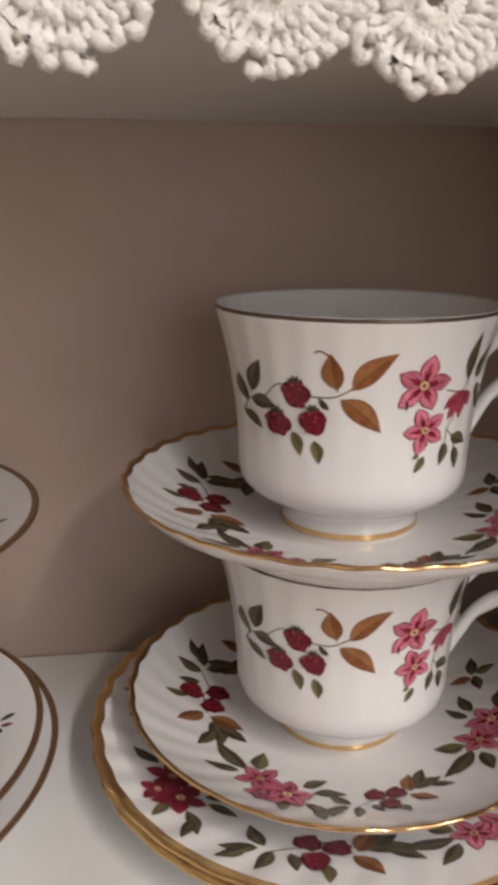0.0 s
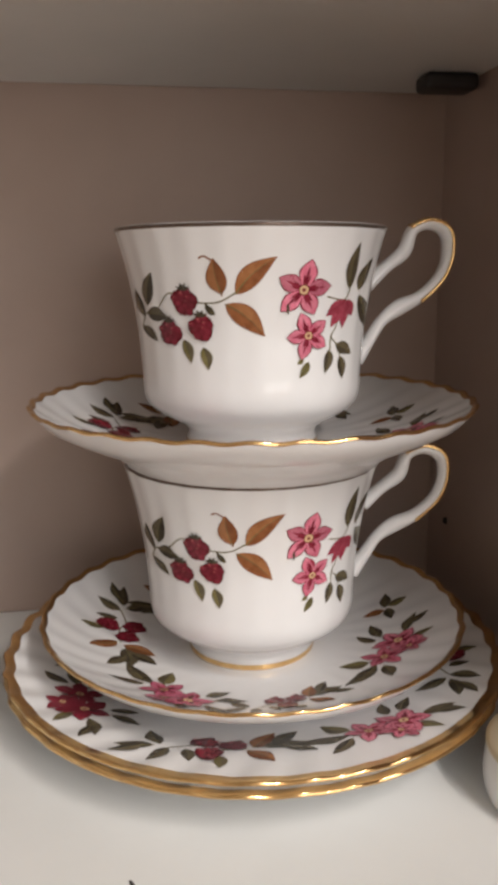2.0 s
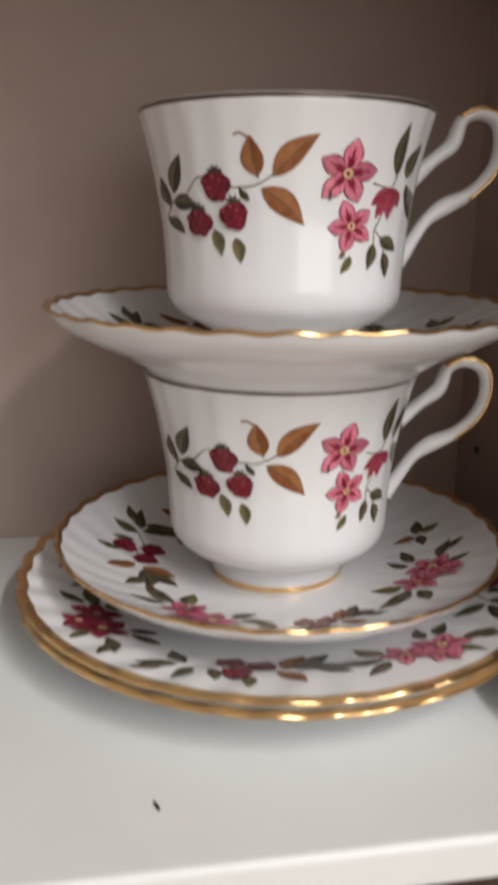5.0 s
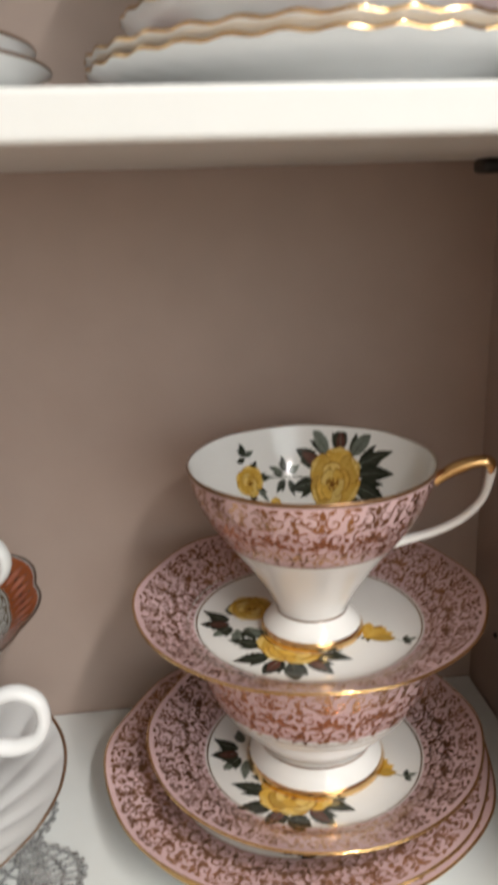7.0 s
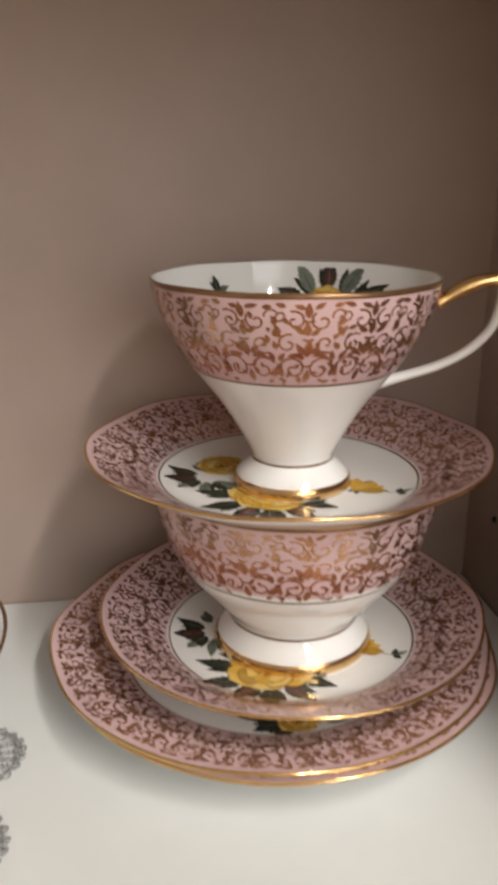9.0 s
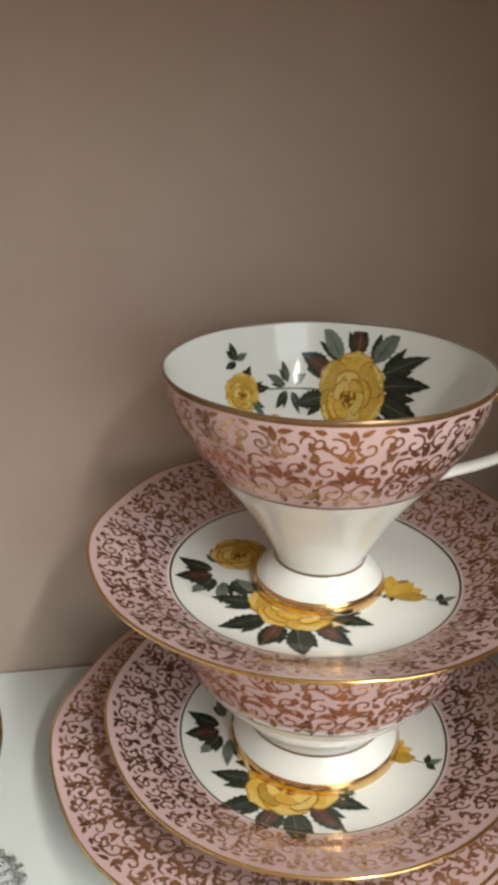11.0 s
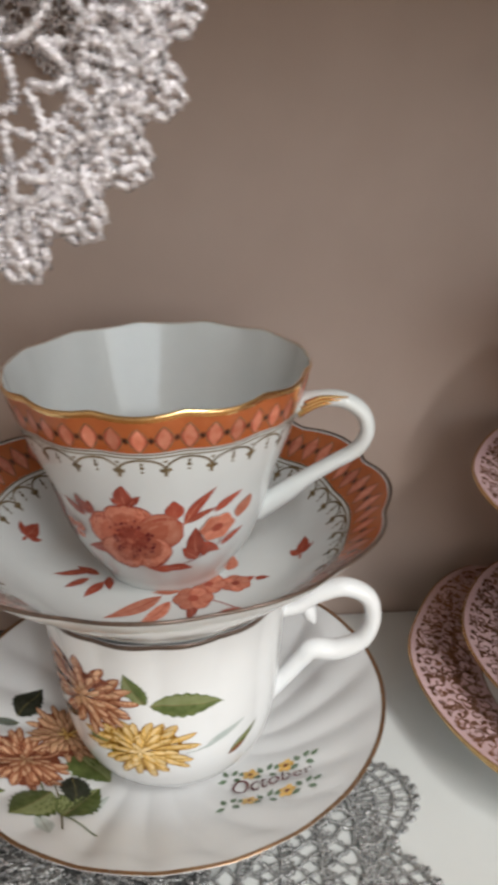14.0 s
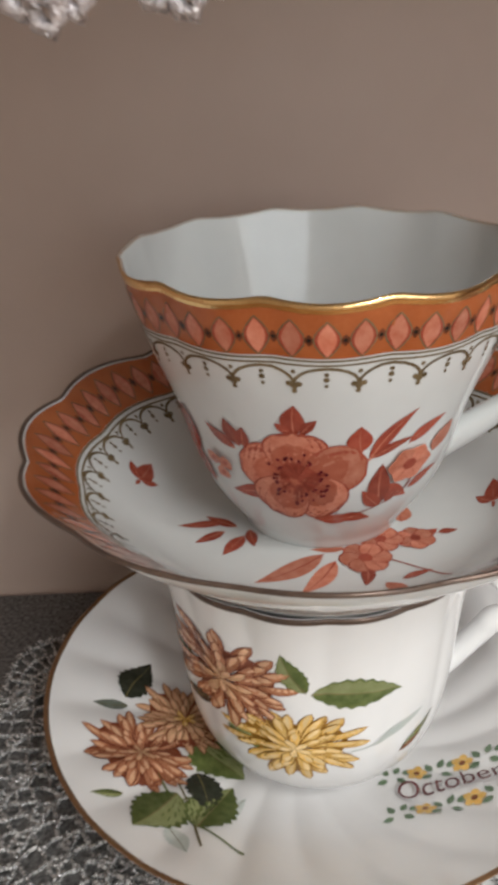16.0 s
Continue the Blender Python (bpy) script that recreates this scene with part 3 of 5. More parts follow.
def berry_saucer_print(ob, put, which):
    r = 46.5
    for k, a in enumerate((166, 231, 273, 334, 10, 60, 112)):
        q = at_angle(put, r * math.cos(radians(a)), r * math.sin(radians(a)), a - 90 + (180 if k in (1, 3) else 0), 1.25)
        if k in (1, 3, 5):
            pink_spray(ob, q, "rose_pink" if k != 3 else "crimson")
        elif k != 4:
            berry_spray(ob, at_angle(put, r * math.cos(radians(a)), r * math.sin(radians(a)), a + 90, 0.95 if k == 2 else 1.25))
    p = Print(at_angle(put, 50.5, 9.0, 60, 1.0))
    for u, v, a, l, w, n in ((0, 0, 10, 9, 4.2, "olive"), (-1, 0, 120, 8, 3.8, "rust"), (0, -1, 200, 8, 4, "olive"), (1, -1, -60, 7, 3.6, "moss")):
        p.leaf(u, v, a, l, w, K[n], vein=K["moss"])
    p.build("leaf_sprig", INKS, ob, "printed olive leaf sprig")


def berry_plate_print(ob, put):
    r = 63.0
    for k in range(8):
        a = 206 + 45 * k
        q = at_angle(put, r * math.cos(radians(a)), r * math.sin(radians(a)), a + 90, 1.25)
        if k % 2 == 0:
            pink_spray(ob, q, "wine" if k == 0 else "crimson")
        else:
            berry_spray(ob, q)


# ---------------------------------------------------------------- rose tea set: pink bands with gold scrolls
CUP_C = [(0.1, 3.0), (17.5, 3.0), (19.0, 0.3), (20.6, 0.0), (21.2, 0.9), (20.8, 3.0), (19.0, 6.0), (15.8, 9.0), (14.4, 10.6), (14.6, 12.2), (15.2, 13.5), (17.4, 18.0), (21.5, 25.0), (26.5, 32.5), (31.5, 39.0), (35.6, 44.5),
         (39.6, 50.5), (43.0, 56.5), (45.8, 63.0), (47.4, 68.5), (48.4, 73.4)]
CUP_C_IN = [(48.2, 73.9), (47.8, 73.6), (46.6, 68.5), (44.8, 62.5), (41.8, 56.0), (38.2, 50.0), (33.5, 43.5), (25.5, 33.5), (18.5, 24.0), (10.0, 18.5), (0, 17.5)]
CUP_D = [(0.1, 3.1), (26.0, 3.1), (28.0, 0.3), (29.6, 0.0), (30.2, 0.9), (29.6, 3.1), (27.6, 6.7), (25.2, 9.9), (24.2, 11.8), (24.6, 13.5), (27.0, 16.6), (31.5, 21.8), (36.5, 27.8), (42.0, 34.8), (46.1, 43.1),
         (49.2, 52.6), (51.4, 61.0), (53.2, 68.2)]
CUP_D_IN = [(53.0, 68.7), (52.6, 68.4), (50.4, 59.7), (48.2, 51.9), (44.9, 43.1), (39.6, 35.3), (34.0, 28.0), (26.0, 21.8), (14.0, 18.7), (0, 18.2)]


def cup_c_wave(r, z, th):
    k = min(1.0, max(0.0, (z - 0.045) / 0.028))
    c = math.cos(8 * th + 0.6)
    return r * (1 + 0.0008 * k * c), z + 0.0001 * k * k * c


def rose_cup(m, label, outer, inner, band, handled):
    cup = thing("teacup", m, label, "teacup", "rose tea set")
    out = smooth_prof(outer, 3)
    inn = smooth_prof(inner, 3)
    top = outer[-1][1]
    part("body", lathe(out + inn, 144, cup_c_wave), CREAM, cup)
    zone = [p for p in out if band / 1000 <= p[1]]
    part("pink_band", lathe(zone, 144, cup_c_wave, lift=0.00006), INK["band_pink"], cup, "glossy pink band")
    r0 = outer[-1][0]
    part("rim_line", lathe(mm([(r0 - 0.25, top - 1.0), (r0, top), (r0 - 0.2, top + 0.55), (r0 - 0.7, top + 0.2)]), 144, cup_c_wave, lift=0.0002), GOLD_DARK, cup, "thin gilt rim line")
    rb = lerp(out, band / 1000, 1) * 1000
    part("band_line", lathe(mm([(rb - 0.25, band - 0.4), (rb + 0.2, band + 0.3)]), 144, cup_c_wave, lift=0.00016), GOLD_DARK, cup, "thin gilt line under the band")
    foot = outer[3][0]
    part("foot_ring_gilding", lathe(mm([(foot + 0.1, 0.2), outer[4], outer[5], (outer[5][0] - 0.75, outer[5][1] + 1.2)]), 96, lift=0.00014), GOLD, cup, "gilt band on the foot")
    neck = min(outer[6:12])
    part("neck_line", lathe(mm([(neck[0] + 0.1, neck[1] - 0.5), (neck[0] + 0.1, neck[1] + 0.4)]), 96, lift=0.00016), GOLD_DARK, cup, "thin gilt line round the neck")
    band_print(cup, round_cup(out, cup_c_wave), band + 0.6, top - 1.2, 15, 1.0)
    if handled:
        pts = [(47.6, 0, 64.4), (51.5, 0, 67.0), (57.0, 0, 70.0), (63.5, 0, 72.2), (69.0, 0, 71.6), (69.0, 0, 64.5), (66.0, 0, 55.5), (58.5, 0, 48.0), (49.0, 0, 43.0), (38.0, 0, 39.5), (27.5, 0, 36.5)]
        sz = [(2.5, 3.0), (2.2, 2.8), (2.6, 2.8), (2.2, 2.8), (2.2, 2.6), (1.8, 2.5), (1.6, 2.4), (1.6, 2.4), (1.6, 2.4), (1.7, 2.6), (2.4, 3.0)]
        s = 0.001
        turn = pose(0, 0, 0, 0, 0, -10)
        handle = part("handle", sweep([[c * s for c in p] for p in pts], [(a * s, b * s) for a, b in sz]), CREAM, cup, "angular white handle", turn)
        part("handle_gilding", sweep([(p[0] * s, -0.0003, p[2] * s) for p in pts[:6]], [(a * s * 1.06, b * s * 1.04) for a, b in sz[:5]] + [(0.0009, 0.0018)]), GOLD, handle, "gilded top of the handle")
        rose_cup_print(cup, inn)
    return cup


SAUCER_C = [(0, 6.0), (20, 6.0), (30, 6.1), (38, 6.5), (43, 7.5), (47, 9.0), (51, 10.9), (56, 14.2), (62, 17.2), (71.9, 21.4)]
PLATE_C = [(0, 9.4), (30, 9.4), (48, 9.6), (54, 10.4), (60, 12.6), (66, 15.0), (74, 17.4), (83.0, 19.4)]


def wavy(n, start, amp_r, amp_z):
    def deform(r, z, th):
        k = max(0.0, (r - start) / (0.08 - start)) if r > start else 0.0
        c = math.cos(n * th + 0.9)
        return r * (1 + amp_r * k * c), z + amp_z * k * c
    return deform


saucer_c_wave = wavy(8, 0.045, 0.006, 0.0006)
plate_c_wave = wavy(8, 0.055, 0.007, 0.0007)


def rose_dish(kind, m, label, pts, wave, inner, foot, turn, squares):
    ob = thing(kind, m, label, "saucer" if kind == "saucer" else "plate", "rose tea set")
    top, under = saucer_profile(pts, 2.4, foot)
    R = pts[-1][0]
    dish_parts(ob, top, under, CREAM, wave, 160, gold_from=(R - 0.45) / 1000)
    band = [p for p in top if inner / 1000 <= p[0] <= (R - 0.3) / 1000]
    band.append(((R - 0.25) / 1000, lerp(top, (R - 0.25) / 1000)))
    part("pink_band", lathe(band, 160, wave, lift=-0.00006), INK["band_pink"], ob, "glossy pink band")
    put = on_dish(top, wave)
    part("band_line", lathe(mm([(inner - 0.4, lerp(top, (inner - 0.4) / 1000) * 1000), (inner + 0.3, lerp(top, (inner + 0.3) / 1000) * 1000)]), 160, wave, lift=-0.00016), GOLD_DARK, ob, "thin gilt line inside the band")
    band_print(ob, on_ring(put), inner + 0.8, R - 1.8, squares, inner)
    rose_dish_print(ob, put, turn, inner)
    return ob


def band_print(ob, put, v0, v1, n, inner):
    """Gold-brown scrollwork round a pink band: C-scrolls, palmettes and broken leaf strokes, no two cells quite alike; drawn in mm at the band's middle."""
    h, step = v1 - v0, 360 / n
    k = 57.2958 / ((v0 + v1) / 2 if inner > 10 else 43.0)
    w, f = step / k, h / 24
    rnd = random.Random(n + int(inner))
    p = Print(None)
    for c in range(n):
        p.put = lambda u, v, lift, a0=c * step: put(a0 + u * k, v0 + min(max(v, 0.0), h), lift)
        T = rnd.uniform(0.60, 0.80)
        g = w / 17.0
        j = lambda q: rnd.uniform(-q, q)
        for m in (-1, 1):
            x = lambda u: m * u * g + j(0.35)
            p.scroll(x(4.0), 4.9 * f, 3.9 * f, 1.25, 90 - 70 * m + j(15), T, 0, m, 18)
            p.scroll(x(5.0), 12.4 * f, 2.9 * f, 1.1, -60 * m + j(15), T * 0.9, 0, -m)
            p.scroll(x(3.6), 18.6 * f, 2.8 * f, 1.1, 110 + j(15), T * 0.9, 0, m)
            p.scroll(x(7.6), 20.2 * f, 2.0 * f, 0.9, 200 + j(20), T * 0.8, 0, -m)
            for u, v, a, l, wd in ((1.0, 9.4, 58, 4.0, 1.7), (1.4, 8.8, 22, 3.8, 1.6), (7.4, 2.4, 75, 4.2, 1.9), (7.8, 7.6, 115, 3.8, 1.6), (7.6, 14.6, 60, 3.6, 1.7), (5.6, 22.4, 15, 3.0, 1.4),
                                   (1.0, 15.0, 35, 3.4, 1.5), (1.0, 22.0, 20, 3.2, 1.4), (3.0, 9.2, -20, 3.0, 1.3), (5.6, 0.9, 20, 2.6, 1.2)):
                b = a + j(14)
                p.leaf(x(u), v * f + j(0.3), b if m > 0 else 180 - b, l * f * rnd.uniform(0.8, 1.15), wd * f, 0, n=4)
        for v, l, wd in ((0.6, 4.4, 1.9), (8.6, 5.2, 2.4), (14.6, 4.0, 2.0), (19.4, 4.2, 1.9)):
            p.leaf(j(0.3), v * f, 90 + j(10), l * f, wd * f, 0, n=5)
        for v in (5.8, 13.4, 18.4):
            p.line([(-1.5 * g, v * f + 0.4), (0, v * f), (1.5 * g, v * f + 0.4)], T, 0)
        for q in range(20):
            p.leaf(rnd.uniform(-0.5, 0.5) * w, rnd.uniform(0.5, 22.0) * f, rnd.uniform(0, 360), rnd.uniform(1.4, 2.8) * f, rnd.uniform(0.8, 1.4) * f, 0, n=3)
        for v in (11.0, 17.6, 4.4):
            p.leaf(w / 2 + j(0.5), v * f, 90 + j(40), 2.6 * f, 1.6 * f, 0, n=4)
        p.layer = 0
    p.build("gold_scrollwork", [SCROLL], ob, "gold-brown scroll pattern on the band")


def rose(p, u, v, r, seed=0, petal="yellow", deep="amber"):
    """A full-blown rose: broad outer petals with pale lips, a cupped middle and a dark heart, set off to one side."""
    rnd = random.Random(seed)
    for k in range(6):
        a = 60 * k + rnd.uniform(-14, 14) + seed * 17
        q = r * rnd.uniform(0.92, 1.08)
        p.leaf(u, v, a, q * 1.02, r * 0.99, K[deep], blunt=1.9, full=0.45, n=12)
        p.leaf(u, v, a, q, r * 0.94, K[petal], blunt=1.9, full=0.45, n=12)
        b = radians(a)
        p.leaf(u + q * 0.86 * math.cos(b) + r * 0.32 * math.sin(b), v + q * 0.86 * math.sin(b) - r * 0.32 * math.cos(b), a + 90, r * 0.66, r * 0.20, K["rose_lite"], bend=-0.25, n=7)
    cx, cy = u - r * 0.10, v - r * 0.14
    for rad, wd, n, off in ((0.70, 0.74, 4, 20), (0.50, 0.62, 4, 62)):
        for k in range(n):
            a = 360 * k / n + off + rnd.uniform(-16, 16)
            p.leaf(cx, cy, a, r * rad * 1.04, r * wd * 0.96, K[deep], blunt=1.8, full=0.5, n=9)
            p.leaf(cx, cy, a, r * rad * 0.98, r * wd * 0.88, K["rose_lite" if k % 2 else petal], blunt=1.8, full=0.5, n=9)
    p.disc(cx, cy, r * 0.27, K[deep], n=14, squash=0.8, wobble=0.12)
    p.disc(cx, cy - r * 0.03, r * 0.17, K["rose_heart"], n=12, squash=0.8, wobble=0.15)
    for k in range(5):
        a = radians(72 * k + seed * 31)
        p.leaf(cx + r * 0.12 * math.cos(a), cy + r * 0.12 * math.sin(a), 72 * k + seed * 31 + 70, r * 0.24, r * 0.09, K[petal], bend=0.3, n=5)


def rose_leaves(p, u, v, r, spec):
    """Toothed leaves; the dark ones have a maroon heart, as if shaded by the flower."""
    for a, d, l, w, n in spec:
        x, y = u + r * d * math.cos(radians(a)), v + r * d * math.sin(radians(a))
        edge = "dark_leaf" if n == "maroon_leaf" else n
        p.leaf(x, y, a + 24, r * l * 0.85, r * w * 0.7, K["dark_leaf"], teeth=1, n=10)
        p.leaf(x, y, a, r * l * 1.15, r * w * 1.02, K[edge], teeth=1, n=14)
        if n != "grey_leaf":
            p.leaf(x, y, a, r * l * 0.88, r * w * 0.66, K["maroon_leaf" if n == "maroon_leaf" else "leaf_shade"], n=9)
        p.line([(x + r * l * t * math.cos(radians(a)), y + r * l * t * math.sin(radians(a))) for t in (0, 0.25, 0.5, 0.75, 1.0)], 0.28, K["grey_leaf" if n != "grey_leaf" else "dark_leaf"], taper=True)


ROSE_LEAVES = [(200, 0.7, 1.0, 0.5, "dark_leaf"), (235, 0.7, 0.9, 0.5, "maroon_leaf"), (265, 0.75, 1.0, 0.55, "dark_leaf"), (300, 0.7, 1.0, 0.5, "maroon_leaf"), (330, 0.7, 1.0, 0.45, "dark_leaf"),
               (160, 0.7, 1.0, 0.45, "dark_leaf"), (130, 0.8, 0.8, 0.35, "grey_leaf"), (20, 0.8, 0.9, 0.4, "dark_leaf"), (60, 0.8, 0.9, 0.35, "grey_leaf")]


def rose_dish_print(ob, put, which, inner):
    p = Print(put)
    if which == 2:
        # only a rose and its leaves near the well's edge show beyond the saucer
        rose_leaves(p, 4.0, -44.0, 9.5, [(200, 0.6, 1.2, 0.7, "dark_leaf"), (225, 0.6, 0.9, 0.6, "maroon_leaf"), (175, 0.7, 1.4, 0.6, "dark_leaf"), (340, 0.7, 0.9, 0.5, "grey_leaf")])
        rose(p, 3.0, -46.0, 8.0, 3)
        p.build("rose_print", INKS, ob, "printed yellow rose with dark leaves")
        return
    rose_leaves(p, *((-10.5, -17.0, 14.0) if which else (-13.0, -23.5, 14.5)), ROSE_LEAVES)
    rose(p, *((-8.5, -15.0, 14.5) if which else (-11.5, -22.0, 15.5)), 1 + which)
    p.build("rose_print", INKS, ob, "printed yellow rose with dark leaves")
    p = Print(put)
    rose_leaves(p, -29.0, 6.0, 10.0, [(150, 0.4, 1.1, 0.6, "dark_leaf"), (190, 0.4, 1.1, 0.7, "maroon_leaf"), (225, 0.5, 1.0, 0.5, "dark_leaf"), (260, 0.6, 1.1, 0.4, "grey_leaf"), (290, 0.6, 0.9, 0.5, "dark_leaf"), (100, 0.6, 0.8, 0.4, "grey_leaf")])
    if which:
        rose(p, -22.0, 17.0, 10.5, 7)
    p.disc(-38.5, -3.5, 2.0, K["grey_leaf"])
    p.build("leaf_print", INKS, ob, "printed dark rose leaves")
    p = Print(put)
    p.stem([(24.0, -14.0), (31.0, -18.5), (36.0, -22.0)], 0.45, K["grey_leaf"])
    for a, l, n in ((200, 5, "dark_leaf"), (240, 5, "dark_leaf"), (290, 5, "grey_leaf")):
        p.leaf(23.0, -14.0, a, l, 2.2, K[n])
    for a, n in ((20, "yellow"), (50, "amber"), (75, "yellow"), (0, "yellow"), (40, "yellow")):
        p.leaf(20.0, -15.5, a - 10, 13.0, 5.4, K[n], blunt=1.5)
    for a, l, w, n in ((-5, 5.5, 2.8, "grey_leaf"), (60, 4.5, 2.4, "dark_leaf"), (-70, 4.5, 2.4, "dark_leaf")):
        p.leaf(35.0, -21.5, a, l, w, K[n], vein=K["grey_leaf"])
    p.build("rosebud_print", INKS, ob, "printed yellow rosebud")


def rose_cup_print(cup, inn):
    inside = sorted(((r, z) for r, z in inn), key=lambda q: q[1])
    wall = on_cup(inside, 80.0, cup_c_wave, 46.0, -1)
    put = lambda u, v, lift: wall(u, min(v, 71.5), lift)
    p = Print(put)
    rose_leaves(p, 14.0, 52.0, 13.5, [(15, 0.7, 1.0, 0.45, "dark_leaf"), (-10, 0.7, 1.1, 0.5, "dark_leaf"), (35, 0.8, 1.0, 0.35, "dark_leaf"), (60, 0.8, 0.9, 0.4, "grey_leaf"), (90, 0.8, 0.8, 0.42, "maroon_leaf"),
                                     (120, 0.8, 0.9, 0.4, "grey_leaf"), (150, 0.8, 0.8, 0.5, "maroon_leaf"), (-40, 0.8, 1.0, 0.5, "dark_leaf"), (-80, 0.8, 0.8, 0.42, "dark_leaf"), (-120, 0.8, 0.9, 0.5, "maroon_leaf"), (190, 0.8, 0.9, 0.4, "dark_leaf")])
    rose(p, 13.5, 51.5, 12.5, 5)
    p.build("rose_print", INKS, cup, "yellow rose printed inside the cup")
    p = Print(put)
    p.stem([(3.0, 52.0), (-8.0, 52.5), (-20.0, 53.0)], 0.5, K["grey_leaf"])
    rose_leaves(p, -11.5, 53.0, 5.5, [(30, 0.3, 1.0, 0.5, "grey_leaf"), (100, 0.3, 1.1, 0.5, "dark_leaf"), (150, 0.3, 1.2, 0.5, "grey_leaf"), (220, 0.3, 1.2, 0.5, "dark_leaf"), (290, 0.3, 1.1, 0.5, "dark_leaf")])
    rose_leaves(p, -29.0, 53.5, 5.0, [(0, 0.6, 1.2, 0.5, "dark_leaf"), (60, 0.6, 1.0, 0.5, "dark_leaf"), (250, 0.6, 1.2, 0.5, "dark_leaf"), (300, 0.6, 1.3, 0.5, "grey_leaf")])
    rose(p, -29.5, 53.5, 6.0, 9)
    rose_leaves(p, -29.0, 63.0, 3.4, [(100, 0.1, 1.6, 0.7, "dark_leaf"), (30, 0.1, 1.1, 0.6, "grey_leaf"), (200, 0.1, 1.0, 0.6, "dark_leaf")])
    rose(p, -20.5, 41.5, 4.0, 11)
    p.build("rosebud_print", INKS, cup, "small yellow rosebuds printed inside the cup")


# ---------------------------------------------------------------- cup with an orange band, on its deep saucer
CUP_E = [(0.1, 2.2), (17.5, 2.2), (18.6, 0.2), (19.8, 0.0), (20.4, 0.8), (21.4, 3.0), (24.6, 7.5), (28.0, 13.0), (30.6, 19.0), (32.6, 25.5), (34.6, 33.0), (37.5, 41.0), (40.5, 49.0), (42.9, 57.0), (44.7, 63.5), (45.6, 67.8)]
CUP_E_IN = [(45.5, 68.4), (45.0, 68.1), (43.8, 63.2), (41.8, 56.5), (39.4, 48.5), (36.4, 40.5), (33.4, 32.0), (30.6, 23.0), (27.0, 14.0), (20.0, 8.0), (8.0, 6.2), (0, 6.0)]
SAUCER_E = [(0, 4.2), (16, 4.2), (28, 4.3), (36, 4.8), (43, 7.0), (50, 12.4), (57, 18.8), (64, 25.0), (71.4, 31.0)]


def cup_e_scallop(r, z, th):
    k = min(1.0, max(0.0, (z - 0.030) / 0.038))
    c = abs(math.cos(6 * th + 0.4)) * 2 - 1
    return r * (1 + 0.009 * k * k * c), z - 0.0006 * k * k * c


def saucer_e_scallop(r, z, th):
    k = max(0.0, (r - 0.045) / 0.026)
    c = abs(math.cos(6 * th + 0.2)) * 2 - 1
    return r * (1 + 0.016 * k * c), z + 0.0006 * k * c


def orange_cup(m):
    cup = thing("teacup", m, "white porcelain teacup with an orange band and coral flowers", "teacup")
    out, inn = smooth_prof(CUP_E, 3), smooth_prof(CUP_E_IN, 3)
    part("body", lathe(out + inn, 144, cup_e_scallop), CHINA_GREY, cup)
    part("orange_band", lathe([p for p in out if p[1] >= 0.0560], 144, cup_e_scallop, lift=0.00006), INK["band_orange"], cup, "orange band with red lozenges")
    part("gilt_rim", lathe(mm([(45.38, 66.6), (45.5, 67.1), (45.7, 67.9), (45.5, 68.45), (45.0, 68.1)]), 144, cup_e_scallop, lift=0.00016), GOLD, cup, "worn gilt rim")
    pts = [(40.0, 0, 54.5), (46.0, 0, 57.0), (54.5, 0, 57.6), (61.0, 0, 54.0), (63.0, 0, 47.6), (60.0, 0, 41.5), (53.0, 0, 36.8), (45.5, 0, 31.8), (38.0, 0, 26.0), (28.5, 0, 19.0)]
    sz = [(3.4, 4.4), (2.8, 3.6), (2.5, 3.4), (2.4, 3.3), (2.3, 3.2), (2.3, 3.1), (2.3, 3.1), (2.5, 3.3), (3.4, 3.8), (3.6, 4.4)]
    s = 0.001
    handle = part("handle", sweep([[c * s for c in p] for p in pts], [(a * s, b * s) for a, b in sz], 16), CHINA_GREY, cup, "looped white handle", pose(0, 0, 0, 0, 0, -10))
    for k in range(3):
        part("gilt_stroke", sweep([(0.0425 + 0.001 * k, -0.0040, 0.0535 + 0.0018 * k), (0.0475 + 0.001 * k, -0.0034, 0.0562 + 0.0014 * k), (0.0530 + 0.002 * k, -0.0030, 0.0574 + 0.0009 * k)],
                                  [(0.0009, 0.0009), (0.0007, 0.0007), (0.0002, 0.0002)]), GOLD, handle, "gilt brush stroke")
    orange_cup_print(cup, out)
    return cup


def orange_saucer(m):
    ob = thing("saucer", m, "deep white saucer with an orange band and coral sprays", "saucer")
    top, under = saucer_profile(SAUCER_E, 2.6, (39.0, 0.0))
    dish_parts(ob, top, under, CHINA_GREY, saucer_e_scallop, 160, gold_from=0.0708, gold_mat=PLATINUM)
    part("orange_band", lathe([p for p in top if 0.0585 <= p[0] <= 0.0708], 160, saucer_e_scallop, lift=-0.00006), INK["band_orange"], ob, "orange band with red lozenges")
    orange_saucer_print(ob, on_dish(top, saucer_e_scallop))
    return ob


